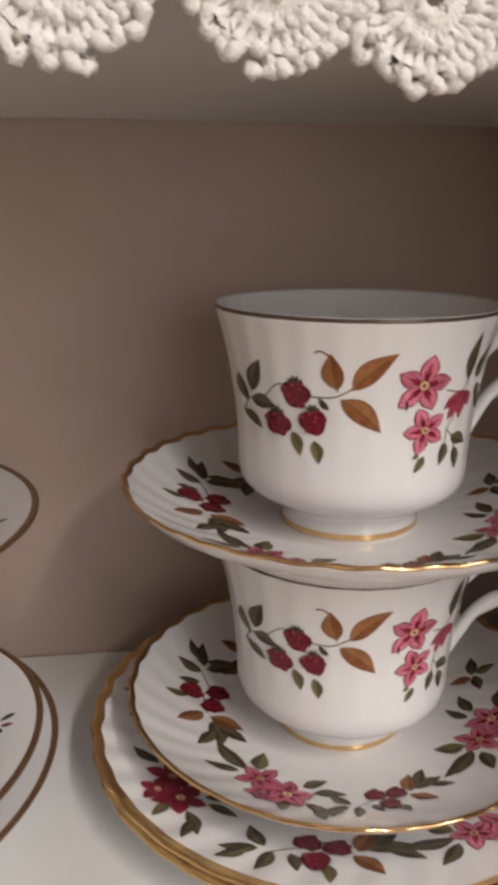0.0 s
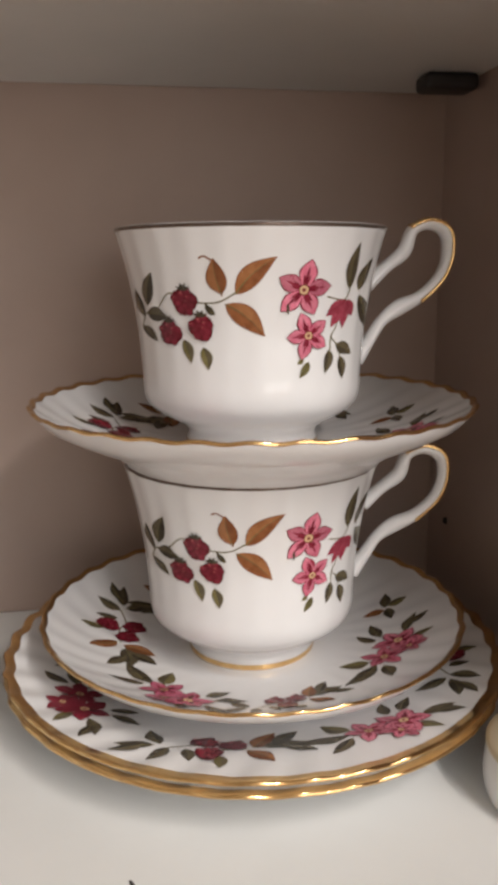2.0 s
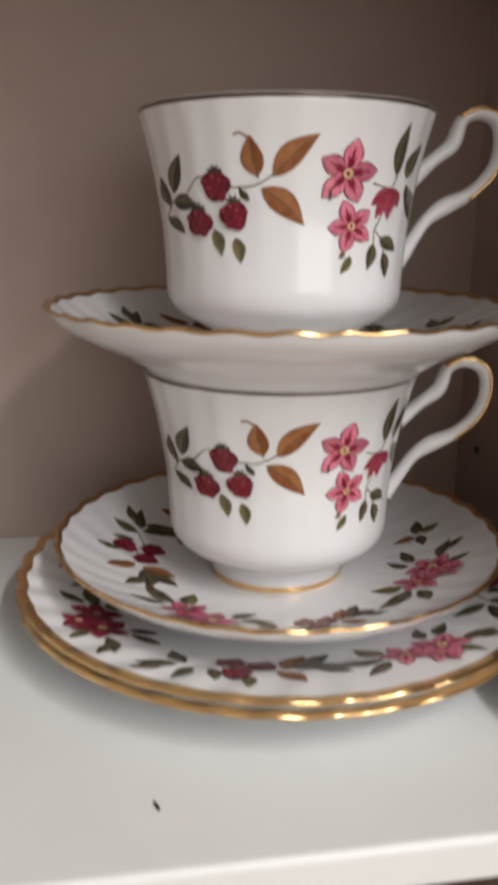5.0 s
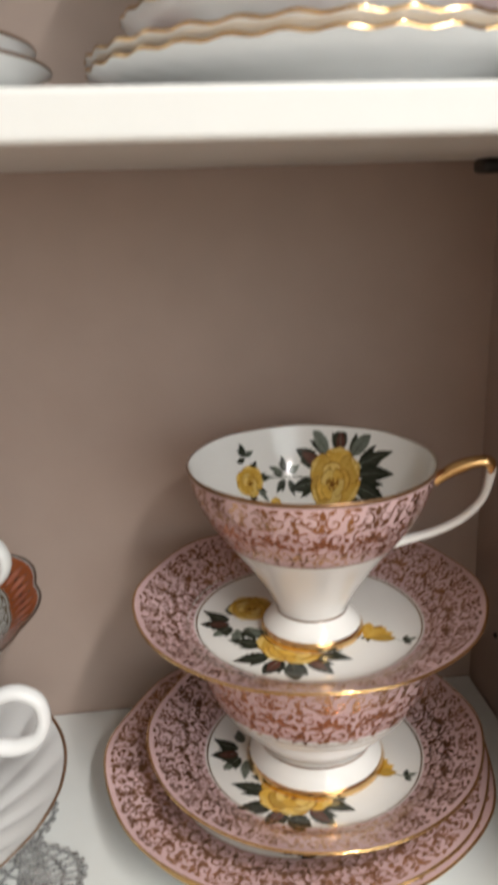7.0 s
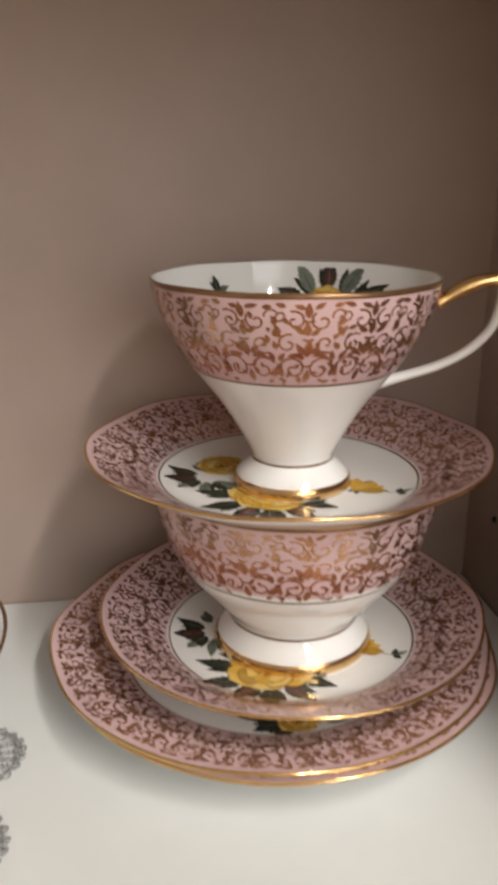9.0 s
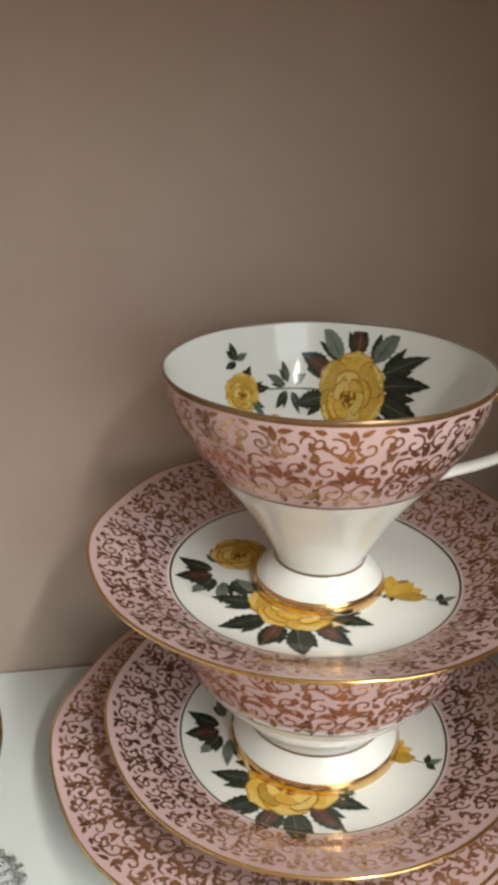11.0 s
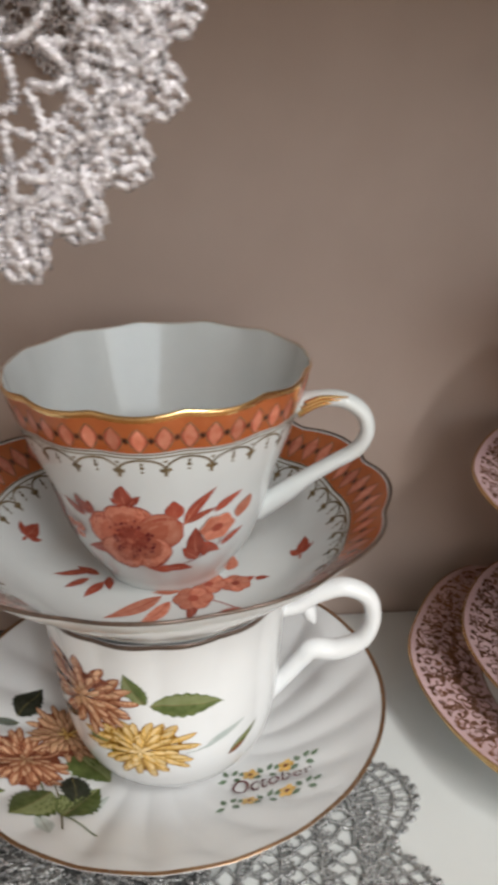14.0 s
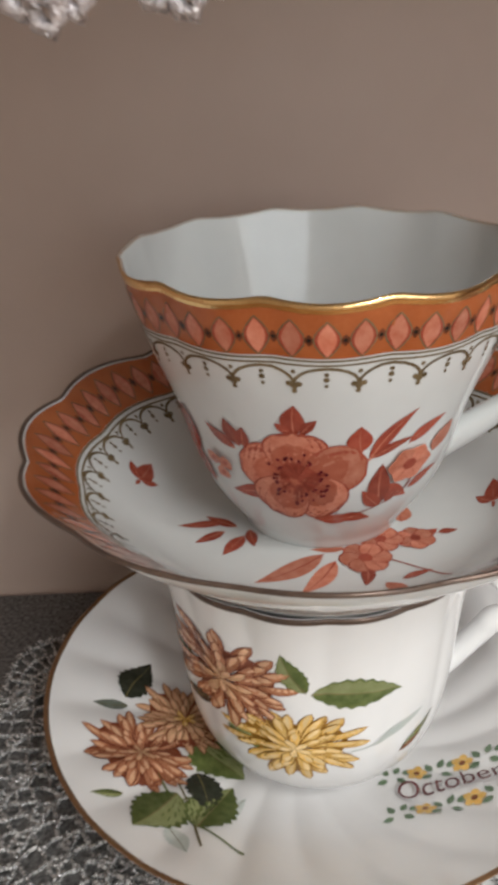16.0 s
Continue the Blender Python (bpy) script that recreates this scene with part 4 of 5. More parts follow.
CORAL_LEAVES = [(-12.0, 22.0, 200, 9.0, 3.0), (13.0, 22.0, -30, 8.0, 3.0), (4.0, 14.0, -10, 8.0, 2.6), (18.0, 33.0, 40, 7.0, 2.4), (-5.1, 38.0, 87, 6.5, 3.6), (-5.9, 38.5, 141, 2.9, 1.6), (-3.9, 38.2, 51, 4.2, 1.9), (10.0, 30.3, 59, 12.1, 2.5), (8.1, 32.8, 96, 6.0, 4.0), (10.4, 30.8, 26, 7.7, 1.8),
                (14.4, 16.6, 96, 10.3, 4.2), (14.5, 16.3, 132, 6.2, 2.8), (16.0, 16.8, 62, 4.3, 2.1), (8.5, 13.7, 179, 8.9, 2.7), (21.1, 19.4, 34, 6.0, 2.0), (-27.5, 17.5, 103, 9.0, 3.4),
                (-18.1, 31.5, 138, 6.3, 2.3), (-17.0, 32.5, 103, 6.2, 2.8), (-16.0, 32.8, 82, 4.6, 2.3), (-30.0, 24.0, 85, 12.0, 4.2)]


def in_mm(ring, r):
    """Lets a ring's first coordinate be millimetres along the circle of radius r."""
    return lambda u, v, lift: ring(u * 57.2958 / r, v, lift)


def lozenge_band(p, n, r, v0, v1):
    """Red ovals between dark diamonds with a dot, round an orange band."""
    h, w, mid = v1 - v0, 2 * math.pi * r / n, (v0 + v1) / 2
    for c in range(n):
        u = w * c
        p.layer = 3 * (c % 2)
        p.leaf(u, v0 + h * 0.02, 90, h * 0.96, w * 0.74, K["brick"], blunt=1.0, n=8)
        p.leaf(u, v0 + h * 0.06, 90, h * 0.88, w * 0.54, K["coral"], blunt=1.0, n=8)
        for s in (-1, 1):
            p.line([(u + s * w * 0.38 * math.sin(math.pi * t), v0 + h * (0.02 + 0.96 * t)) for t in (0, 0.15, 0.35, 0.5, 0.65, 0.85, 1)], 0.30, K["line_brown"])
        p.leaf(u + w / 2, mid - h * 0.16, 90, h * 0.32, w * 0.26, K["mum_edge"], blunt=1.0, n=6)
        p.disc(u + w / 2, mid, 0.42, K["near_black"], n=8)


def arch_border(p, n, r, v, drop):
    """Little arches with beads at each meeting, hanging from a line at v + drop."""
    w = 2 * math.pi * r / n
    for c in range(n):
        u = w * c
        p.layer = c % 2
        p.line([(u + w * t, v + drop * (0.10 + 0.80 * (1 - (2 * t - 1) ** 2) ** 0.5)) for t in (0, 0.03, 0.09, 0.18, 0.32, 0.5, 0.68, 0.82, 0.91, 0.97, 1)], 0.66, K["line_brown"])
        for du, dv, q in ((0, 0.02, 0.85), (-1.0, 0.12, 0.65), (1.0, 0.12, 0.65), (0, -0.24, 0.58), (w / 2, 0.62, 0.5), (w / 2, 0.36, 0.62), (0, 0.72, 0.5), (w / 2, 0.05, 0.42)):
            p.disc(u + du, v + drop * dv, q, K["line_brown"], n=7)
        p.line([(u, v), (u, v + drop * 0.4)], 0.3, K["line_brown"])


def orange_cup_print(cup, out):
    ring = round_cup(out, cup_e_scallop)
    p = Print(in_mm(ring, 43.0))
    lozenge_band(p, 42, 43.0, 57.0, 65.2)
    p.build("lozenge_print", INKS, cup, "red lozenge pattern with dark dots")
    p = Print(in_mm(ring, 41.0))
    for v in (55.5, 56.5):
        p.line([(a * 41.0 / 57.2958, v) for a in range(0, 361, 3)], 0.45, K["line_brown"])
    arch_border(p, 21, 41.0, 50.6, 4.7)
    p.build("arch_border", INKS, cup, "fine brown border of little arches")
    p = Print(on_cup(out, -95.7, cup_e_scallop, 34.0))
    for u, v, a, l, w in CORAL_LEAVES:
        p.leaf(u, v, a, l * 1.2, w * 1.3, K["brick"], bend=0.08, vein=K["coral"])
    p.stem([(7.0, 14.5), (13.0, 16.0), (20.0, 20.0), (21.0, 26.0)], 0.4, K["brick"])
    p.leaf(24.6, 28.1, 70, 7.5, 4.0, K["coral"], vein=K["brick"])
    for a, l, w in ((162, 13.0, 12.5), (92, 12.5, 13.0), (18, 15.0, 12.5), (-48, 13.0, 12.5), (-125, 13.0, 13.0)):
        p.leaf(-4.9, 26.0, a, l * 1.03, w * 1.06, K["brick"], blunt=1.35, n=12, full=0.45)
        p.leaf(-4.9, 26.0, a, l, w, K["coral"], blunt=1.35, n=12, full=0.45)
        p.leaf(-4.9, 26.0, a + 8, l * 0.78, w * 0.72, K["coral_mid"], blunt=1.2, n=10, full=0.6)
    rnd = random.Random(4)
    p.disc(-4.9, 26.0, 4.4, K["brick"], n=18, wobble=0.1)
    for k in range(44):
        a, q = rnd.uniform(0, 2 * math.pi), rnd.uniform(4.2, 7.2)
        p.line([(-4.9 + 2 * math.cos(a), 26.0 + 2 * math.sin(a)), (-4.9 + q * math.cos(a), 26.0 + q * math.sin(a))], 0.22, K["brick"])
        p.disc(-4.9 + q * math.cos(a), 26.0 + q * math.sin(a), 0.42, K["deep_red"], n=6)
    for k in range(6):
        p.leaf(19.0, 27.5, 60 * k, 5.0, 4.4, K["coral"], blunt=1.4, vein=K["brick"])
    p.disc(19.0, 27.5, 1.5, K["brick"])
    for u, v in ((-21.4, 26.5), (-22.5, 23.5), (-24.0, 27.0)):
        p.disc(u, v, 1.7, K["coral"], n=8, wobble=0.15)
        p.disc(u, v, 0.6, K["brick"], n=6)
    p.build("coral_flower_print", INKS, cup, "printed coral flower with brick-red leaves")


def orange_saucer_print(ob, put):
    ring = on_ring(put)
    p = Print(in_mm(ring, 64.5))
    lozenge_band(p, 60, 64.5, 60.4, 69.0)
    p.build("lozenge_print", INKS, ob, "red lozenge pattern with dark dots")
    p = Print(in_mm(ring, 56.0))
    for r in (58.4, 59.5):
        p.line([(a * 56.0 / 57.2958, r) for a in range(0, 361, 3)], 0.45, K["line_brown"])
    arch_border(p, 34, 56.0, 54.2, 4.2)
    p.build("arch_border", INKS, ob, "fine brown border of little arches")
    p = Print(put)
    p.stem([(4.0, -22.0), (14.0, -24.0), (22.0, -30.0), (26.0, -36.0)], 0.5, K["brick"])
    for u, v, a, l, w, n in ((-0.6, -21.0, 213, 20.0, 6.0, "coral"), (2.0, -24.0, 235, 16.0, 5.0, "coral"), (5.0, -18.7, 180, 8.5, 2.6, "coral"), (28.3, -13.9, 5, 5.0, 2.5, "brick"), (24.0, -16.0, 40, 6.0, 3.0, "brick"),
                             (12.0, -34.0, -60, 8.0, 4.0, "coral"), (20.3, -8.0, 77, 9.0, 6.0, "coral"), (16.0, -33.0, 20, 8.0, 2.4, "brick"), (9.0, -26.0, 260, 9.0, 3.4, "brick")):
        p.leaf(u, v, a, l, w, K[n], bend=0.1, vein=K["brick"] if n == "coral" else K["coral"])
    p.build("coral_spray", INKS, ob, "printed coral leaves and stem")
    for u, v, r in ((13.8, -15.5, 5.6), (9.1, -23.2, 6.2), (22.3, -15.9, 4.8)):
        p = Print(put)
        p.layer = 16
        for k in range(6):
            p.leaf(u, v, 60 * k + r * 20, r * 1.05, r * 0.95, K["brick"], blunt=1.4, full=0.5)
            p.leaf(u, v, 60 * k + r * 20, r, r * 0.82, K["coral"], blunt=1.4, vein=K["brick"], full=0.5)
        p.disc(u, v, r * 0.28, K["brick"])
        p.build("coral_flower_print", INKS, ob, "small printed coral flower")
    p = Print(put)
    for u, v, a, l, w in ((-19.2, -11.3, 238, 10.0, 4.0), (-23.2, -4.5, 188, 13.0, 3.4), (-20.9, -7.2, 145, 10.0, 3.2), (-17.9, -8.6, 278, 7.9, 3.1), (-24.0, -9.0, 215, 9.0, 3.4)):
        p.leaf(u, v, a, l, w, K["brick"], vein=K["coral"])
    p.build("brick_sprig", INKS, ob, "printed brick-red leaf sprig")
    for u, v, a in ((-46.6, 9.0, 75), (44.0, -5.7, 75), (-36.0, -40.0, 200), (6.0, 46.0, 30), (36.0, 32.0, 150), (-28.0, 38.0, 10)):
        p = Print(put)
        for da, l, w in ((0, 9.0, 4.2), (45, 6.0, 3.0), (-50, 5.0, 2.6), (180, 3.0, 1.0)):
            p.leaf(u, v, a + da, l, w, K["brick"], vein=K["coral"])
        p.build("brick_sprig", INKS, ob, "printed brick-red leaf sprig")


# ---------------------------------------------------------------- month cup with chrysanthemums, on its fluted saucer
CUP_F = [(0.1, 2.4), (19.0, 2.4), (20.2, 0.2), (21.6, 0.0), (22.4, 0.7), (23.4, 2.6), (28.2, 5.6), (31.8, 9.5), (34.4, 15.0), (36.2, 22.0), (37.4, 30.0), (38.2, 38.0), (38.8, 46.0), (39.4, 54.0), (40.2, 61.0), (41.4, 67.5), (42.8, 72.6)]
CUP_F_IN = [(42.6, 73.2), (42.1, 72.9), (40.4, 67.0), (39.0, 60.5), (38.0, 53.5), (36.6, 38.0), (34.4, 22.0), (29.0, 12.5), (20.0, 8.0), (0, 7.0)]
SAUCER_F = [(0, 4.4), (14, 4.4), (24, 4.5), (32, 5.4), (42, 8.6), (52, 13.6), (62, 19.2), (69, 23.6), (76.0, 27.8)]


def cup_f_flute(r, z, th):
    k = min(1.0, max(0.0, (z - 0.006) / 0.03))
    return r * (1 + 0.020 * k * (abs(math.cos(7 * th + 0.2)) - 0.64)) if r > 0.015 else r, z


def saucer_f_flute(r, z, th):
    if r < 0.022:
        return r, z
    k = min(1.0, (r - 0.022) / 0.03) * (1.0 if r < 0.066 else max(0.25, 1 - (r - 0.066) / 0.011))
    return r, z + 0.0010 * k * (math.sqrt(math.cos(11 * (th - 5.0 * (r - 0.022))) ** 2 + 0.05) * 1.6 - 1.1)


def month_cup(m):
    cup = thing("teacup", m, "white fluted bone china cup with rust and yellow chrysanthemums", "teacup")
    out = smooth_prof(CUP_F, 3)
    part("body", lathe(out + smooth_prof(CUP_F_IN, 3), 168, cup_f_flute), CHINA, cup)
    part("rim_line", lathe(mm([(42.4, 71.6), (42.85, 72.7), (42.6, 73.25), (42.1, 72.9)]), 168, cup_f_flute, lift=0.00014), PLATINUM, cup, "thin worn metallic rim line")
    pts = [(37.0, 0, 57.0), (44.0, 0, 58.0), (51.0, 0, 62.5), (60.0, 0, 65.0), (68.0, 0, 61.0), (70.0, 0, 52.0), (66.5, 0, 43.5), (58.0, 0, 39.5), (50.0, 0, 40.0), (46.5, 0, 36.5), (40.5, 0, 29.0), (31.5, 0, 19.0)]
    sz = [(3.4, 4.4), (2.9, 3.8), (3.2, 3.7), (3.2, 3.7), (3.0, 3.6), (2.8, 3.5), (3.1, 3.6), (3.7, 3.9), (3.7, 3.9), (3.1, 3.8), (3.0, 4.0), (3.4, 4.8)]
    s = 0.001
    handle = part("handle", sweep([[c * s for c in p] for p in pts], [(a * s, b * s) for a, b in sz], 16), CHINA, cup, "scrolled white handle", pose(0, 0, 0, 0, 0, -4))
    part("handle_spur", sweep([(0.0470, 0, 0.0600), (0.0485, 0, 0.0545), (0.0500, 0, 0.0510)], [(0.0022, 0.0028), (0.0024, 0.0028), (0.0010, 0.0014)]), CHINA, handle)
    month_cup_print(cup, out)
    return cup


def month_saucer(m):
    ob = thing("saucer", m, "white swirl-fluted saucer with chrysanthemums and the word October", "saucer")
    top, under = saucer_profile(SAUCER_F, 2.6, (36.0, 0.0))
    part("body", lathe(top + under, 308, saucer_f_flute), CHINA, ob)
    part("rim_line", lathe([p for p in top if p[0] > 0.0750] + under[:1], 308, saucer_f_flute, lift=-0.00012), GOLD_DARK, ob, "thin worn gilt rim line")
    put = on_dish(top, saucer_f_flute)
    month_saucer_print(ob, lambda u, v, lift: put(u, v, lift + 0.00012))
    return ob


def mum(p, u, v, r, mats, seed=0, squash=0.85):
    """A chrysanthemum: loose narrow petals, dark between them, each with a pale lip; the inner ones short and upright."""
    rnd = random.Random(seed)
    put = p.put
    p.put = lambda x, y, lift: put(u + x, v + y * squash, lift)
    deep = "mum_gold" if "yellow" in mats[0] else "mum_deep"
    p.disc(0, 0, r * 0.72, K[deep], n=18, wobble=0.12)
    for ring, (n, start, rad, w) in enumerate(((17, 0.24, 1.02, 0.19), (14, 0.18, 0.84, 0.19), (11, 0.10, 0.64, 0.18), (7, 0.03, 0.44, 0.16), (5, 0.0, 0.26, 0.13))):
        m = mats[min(len(mats) - 1, ring * len(mats) // 5)]
        lip = "mum_cream" if m in ("mum_yellow", "mum_cream") else "mum_peach"
        for k in range(n):
            a = 360 * k / n + ring * 13 + rnd.uniform(-9, 9)
            x, y = r * start * math.cos(radians(a)), r * start * math.sin(radians(a))
            q = r * (rad - start) * rnd.uniform(0.84, 1.14)
            wd, b = r * w * rnd.uniform(0.85, 1.1), rnd.uniform(-0.12, 0.12)
            p.leaf(x, y, a, q * 1.01, wd * 1.10, K[deep], bend=b, blunt=1.5, n=7, full=0.55)
            p.leaf(x, y, a, q, wd * 0.84, K[m], bend=b, blunt=1.5, n=7, full=0.55)
            t = radians(a)
            p.leaf(x + q * 0.44 * math.cos(t) - wd * 0.08 * math.sin(t), y + q * 0.44 * math.sin(t) + wd * 0.08 * math.cos(t), a, q * 0.52, wd * 0.44, K[lip], bend=b, blunt=1.4, n=5, full=0.7)
    p.put = put


def month_cup_print(cup, out):
    put = on_cup(out, -95.0, cup_f_flute, 34.0)
    p = Print(put)
    for u, v, a, l, w, n in ((-1.0, 48.5, -8, 19.5, 9.5, "leaf_green"), (-2.0, 49.0, 112, 13.0, 5.8, "leaf_green"), (-20.0, 31.0, -25, 12.0, 7.0, "leaf_green"), (-27.0, 44.0, 115, 12.0, 4.0, "leaf_green"), (-24.0, 35.0, 200, 8.0, 4.0, "dark_leaf")):
        p.leaf(u, v, a, l, w, K[n], bend=0.12, teeth=1, vein=K["moss"], n=14)
    p.stem([(8.0, 28.0), (14.0, 29.0), (22.0, 34.0)], 0.5, K["leaf_pale"])
    p.leaf(13.0, 28.0, 32, 13.0, 2.6, K["leaf_pale"])
    p.leaf(20.5, 22.0, 42, 10.0, 2.8, K["leaf_green"], vein=K["moss"])
    p.leaf(20.0, 21.0, 30, 6.0, 2.2, K["rust"])
    p.build("leaf_print", INKS, cup, "printed green leaves")
    p = Print(put)
    mum(p, -19.5, 47.5, 15.0, ("mum_rust", "mum_tan"), 2, 1.0)
    p.build("rust_chrysanthemum_print", INKS, cup, "printed rust-brown chrysanthemum")
    p = Print(put)
    mum(p, -4.5, 30.0, 15.5, ("mum_yellow", "mum_yellow", "mum_cream"), 5, 0.85)
    p.build("yellow_chrysanthemum_print", INKS, cup, "printed yellow chrysanthemum")


def month_saucer_print(ob, put):
    p = Print(put)
    p.stem([(-44.0, -24.0), (-37.1, -38.1), (-29.1, -45.2), (-20.9, -52.0)], 0.7, K["leaf_green"])
    p.stem([(-40.0, -22.0), (-35.0, -36.0), (-31.0, -52.0)], 0.6, K["moss"])
    for u, v, a, l, w, n in ((-39.7, -44.9, -62, 11.9, 5.5, "leaf_pale"), (-27.1, -40.7, 61, 14.0, 4.5, "leaf_pale"), (-54.9, -0.3, 199, 9.9, 3.4, "grey_leaf"), (-51.5, -35.9, 209, 8.2, 2.6, "leaf_green"), (-36.0, -8.0, -40, 20.0, 15.0, "leaf_green"),
                             (-38.5, -31.0, -116, 20.0, 14.5, "leaf_green"), (-32.5, -43.5, 66, 21.0, 13.5, "leaf_green"), (-55.8, 2.0, 69, 17.0, 9.5, "dark_leaf"), (-34.0, -20.0, -75, 16.0, 10.0, "dark_leaf")):
        p.leaf(u, v, a, l, w, K[n], bend=0.06, teeth=1, vein=K["moss"], n=16)
    p.build("leaf_print", INKS, ob, "printed green leaves and stems")
    p = Print(put)
    mum(p, -38.5, 0.0, 14.0, ("mum_tan", "mum_tan", "mum_yellow"), 8, 1.0)
    p.build("tan_chrysanthemum_print", INKS, ob, "printed tan chrysanthemum")
    p = Print(put)
    mum(p, -49.5, -18.5, 15.0, ("mum_rust", "mum_rust", "mum_tan"), 9, 1.05)
    p.build("rust_chrysanthemum_print", INKS, ob, "printed rust-brown chrysanthemum")
    # the word, between two rows of tiny flowers
    tilt = -4.0
    turned = at_angle(put, 34.2, -30.6, tilt)
    cu = bpy.data.curves.new("word", "FONT")
    cu.body, cu.align_x, cu.align_y, cu.size = "October", "CENTER", "CENTER", 1.0
    tmp = bpy.data.objects.new("word", cu)
    scene.collection.objects.link(tmp)
    me = bpy.data.meshes.new_from_object(tmp.evaluated_get(bpy.context.evaluated_depsgraph_get()))
    bpy.data.objects.remove(tmp)
    bm = bmesh.new()
    bm.from_mesh(me)
    for size in (0.4, 0.2, 0.1, 0.05):
        bmesh.ops.triangulate(bm, faces=bm.faces)
        bmesh.ops.subdivide_edges(bm, edges=[e for e in bm.edges if e.calc_length() > size], cuts=1)
    bmesh.ops.triangulate(bm, faces=bm.faces)
    xs = [q.co.x for q in bm.verts]
    s = 27.0 / (max(xs) - min(xs))
    for q in bm.verts:
        q.co = Vector(turned(q.co.x * s, q.co.y * s * 1.25, 0.0010))
    part("lettering", bm, INK["lettering"], ob, "dark red printed word October")
    for v, name in ((7.6, "upper"), (-7.4, "lower")):
        p = Print(turned)
        for k, u in enumerate((-13.5, -7.4, -1.4, 4.8, 11.2)):
            if k % 2:
                for a in range(0, 360, 72):
                    p.leaf(u, v, a, 3.0, 2.3, K["mum_yellow"], blunt=1.4, n=5)
                p.disc(u, v, 0.9, K["rust"], n=7)
            else:
                for du, dv, a in ((0, 0.4, 60), (1.6, 0.2, 30), (-1.4, 0, 120), (0.4, -1.0, -40), (-1.6, -1.2, 200)):
                    p.leaf(u + du * 1.3, v + dv * 1.3, a, 3.2, 1.9, K["bud_green"], vein=K["leaf_green"], n=5)
        p.build("flower_row_print", INKS, ob, "row of tiny yellow flowers and green leaves")


# ---------------------------------------------------------------- the stacks on the shelves
AX, AY = 0.0620, 0.2187
berry_plate(pose(AX, AY, MID, 0, 0, 8), "white fluted tea plate with berry sprays and gilt rim")
berry_plate(pose(AX, AY, MID + 0.0037), "white fluted tea plate with berries, under a saucer")
berry_saucer(pose(AX - 0.0003, AY - 0.0008, 1.2867), "white fluted saucer with berries, on two plates", 0)
berry_cup(pose(AX - 0.0004, AY + 0.0004, 1.2909), "white china teacup with red berries, under a saucer", 0)
berry_saucer(pose(AX + 0.0002, AY - 0.0008, 1.3580), "white fluted saucer with berries, balanced on a teacup", 1)
berry_cup(pose(AX, AY - 0.0004, 1.3624), "white china teacup with red berries and pink flowers", 1)

rose_dish("tea_plate", pose(0.0486, 0.2250, LOW, 0, 0, 15), "cream tea plate with pink band, lowest of its stack", PLATE_C, plate_c_wave, 55, (46, 0.0), 2, 28)
rose_dish("tea_plate", pose(0.0462, 0.2255, LOW + 0.0031), "cream tea plate with pink band and a yellow rose", PLATE_C, plate_c_wave, 55, (46, 0.0), 2, 28)
rose_dish("saucer", pose(0.0542, 0.2233, 1.0083), "cream saucer with pink band and yellow roses, on plates", SAUCER_C, saucer_c_wave, 47, (30, 0.0), 0, 22)
rose_cup(pose(0.0550, 0.2235, 1.0143), "cream footed teacup with pink band, a saucer sunk in it", CUP_D, CUP_D_IN, 38.0, False)
rose_dish("saucer", pose(0.0526, 0.2248, 1.0726), "cream saucer with pink band and yellow roses, on a teacup", SAUCER_C, saucer_c_wave, 47, (30, 0.0), 1, 22)
rose_cup(pose(0.0535, 0.2215, 1.0789), "cream pedestal teacup with pink band and a yellow rose inside", CUP_C, CUP_C_IN, 44.5, True)

month_saucer(pose(-0.1286, 0.2182, LOW + 0.0013))
month_cup(pose(-0.1275, 0.2176, LOW + 0.0057))
orange_saucer(pose(-0.1269, 0.2165, 1.0732))
orange_cup(pose(-0.1258, 0.2182, 1.0774))


# ---------------------------------------------------------------- plain stack farther along the upper shelf
def plain_dish(kind, m, label, pts, foot):
    ob = thing(kind, m, label, "saucer" if kind == "saucer" else "plate", "plain stack")
    top, under = saucer_profile(pts, 2.4, foot)
    R = pts[-1][0] / 1000
    dish_parts(ob, top, under, CHINA, still, 120, gold_from=R - 0.0017, gold_mat=GOLD_DARK)
    put = on_dish(top)
    for a in (-20, 40, 150, 260):
        p = Print(at_angle(put, 0.72 * R * 1000 * math.cos(radians(a)), 0.72 * R * 1000 * math.sin(radians(a)), a + 60, 0.9))
        for u, v, b, l, w, n in ((0, 0, 80, 7, 4, "purple"), (1, -3, 10, 6, 4, "purple"), (-1, -5, 250, 7, 3, "dark_leaf"), (3, -7, 300, 6, 2.6, "dark_leaf"), (-3, -3, 170, 6, 2.6, "olive"), (0, -9, 270, 5, 2, "wine")):
            p.leaf(u, v, b, l, w, K[n], vein=K["olive"])
        p.build("violet_print", INKS, ob, "small printed violet sprig")
    return ob


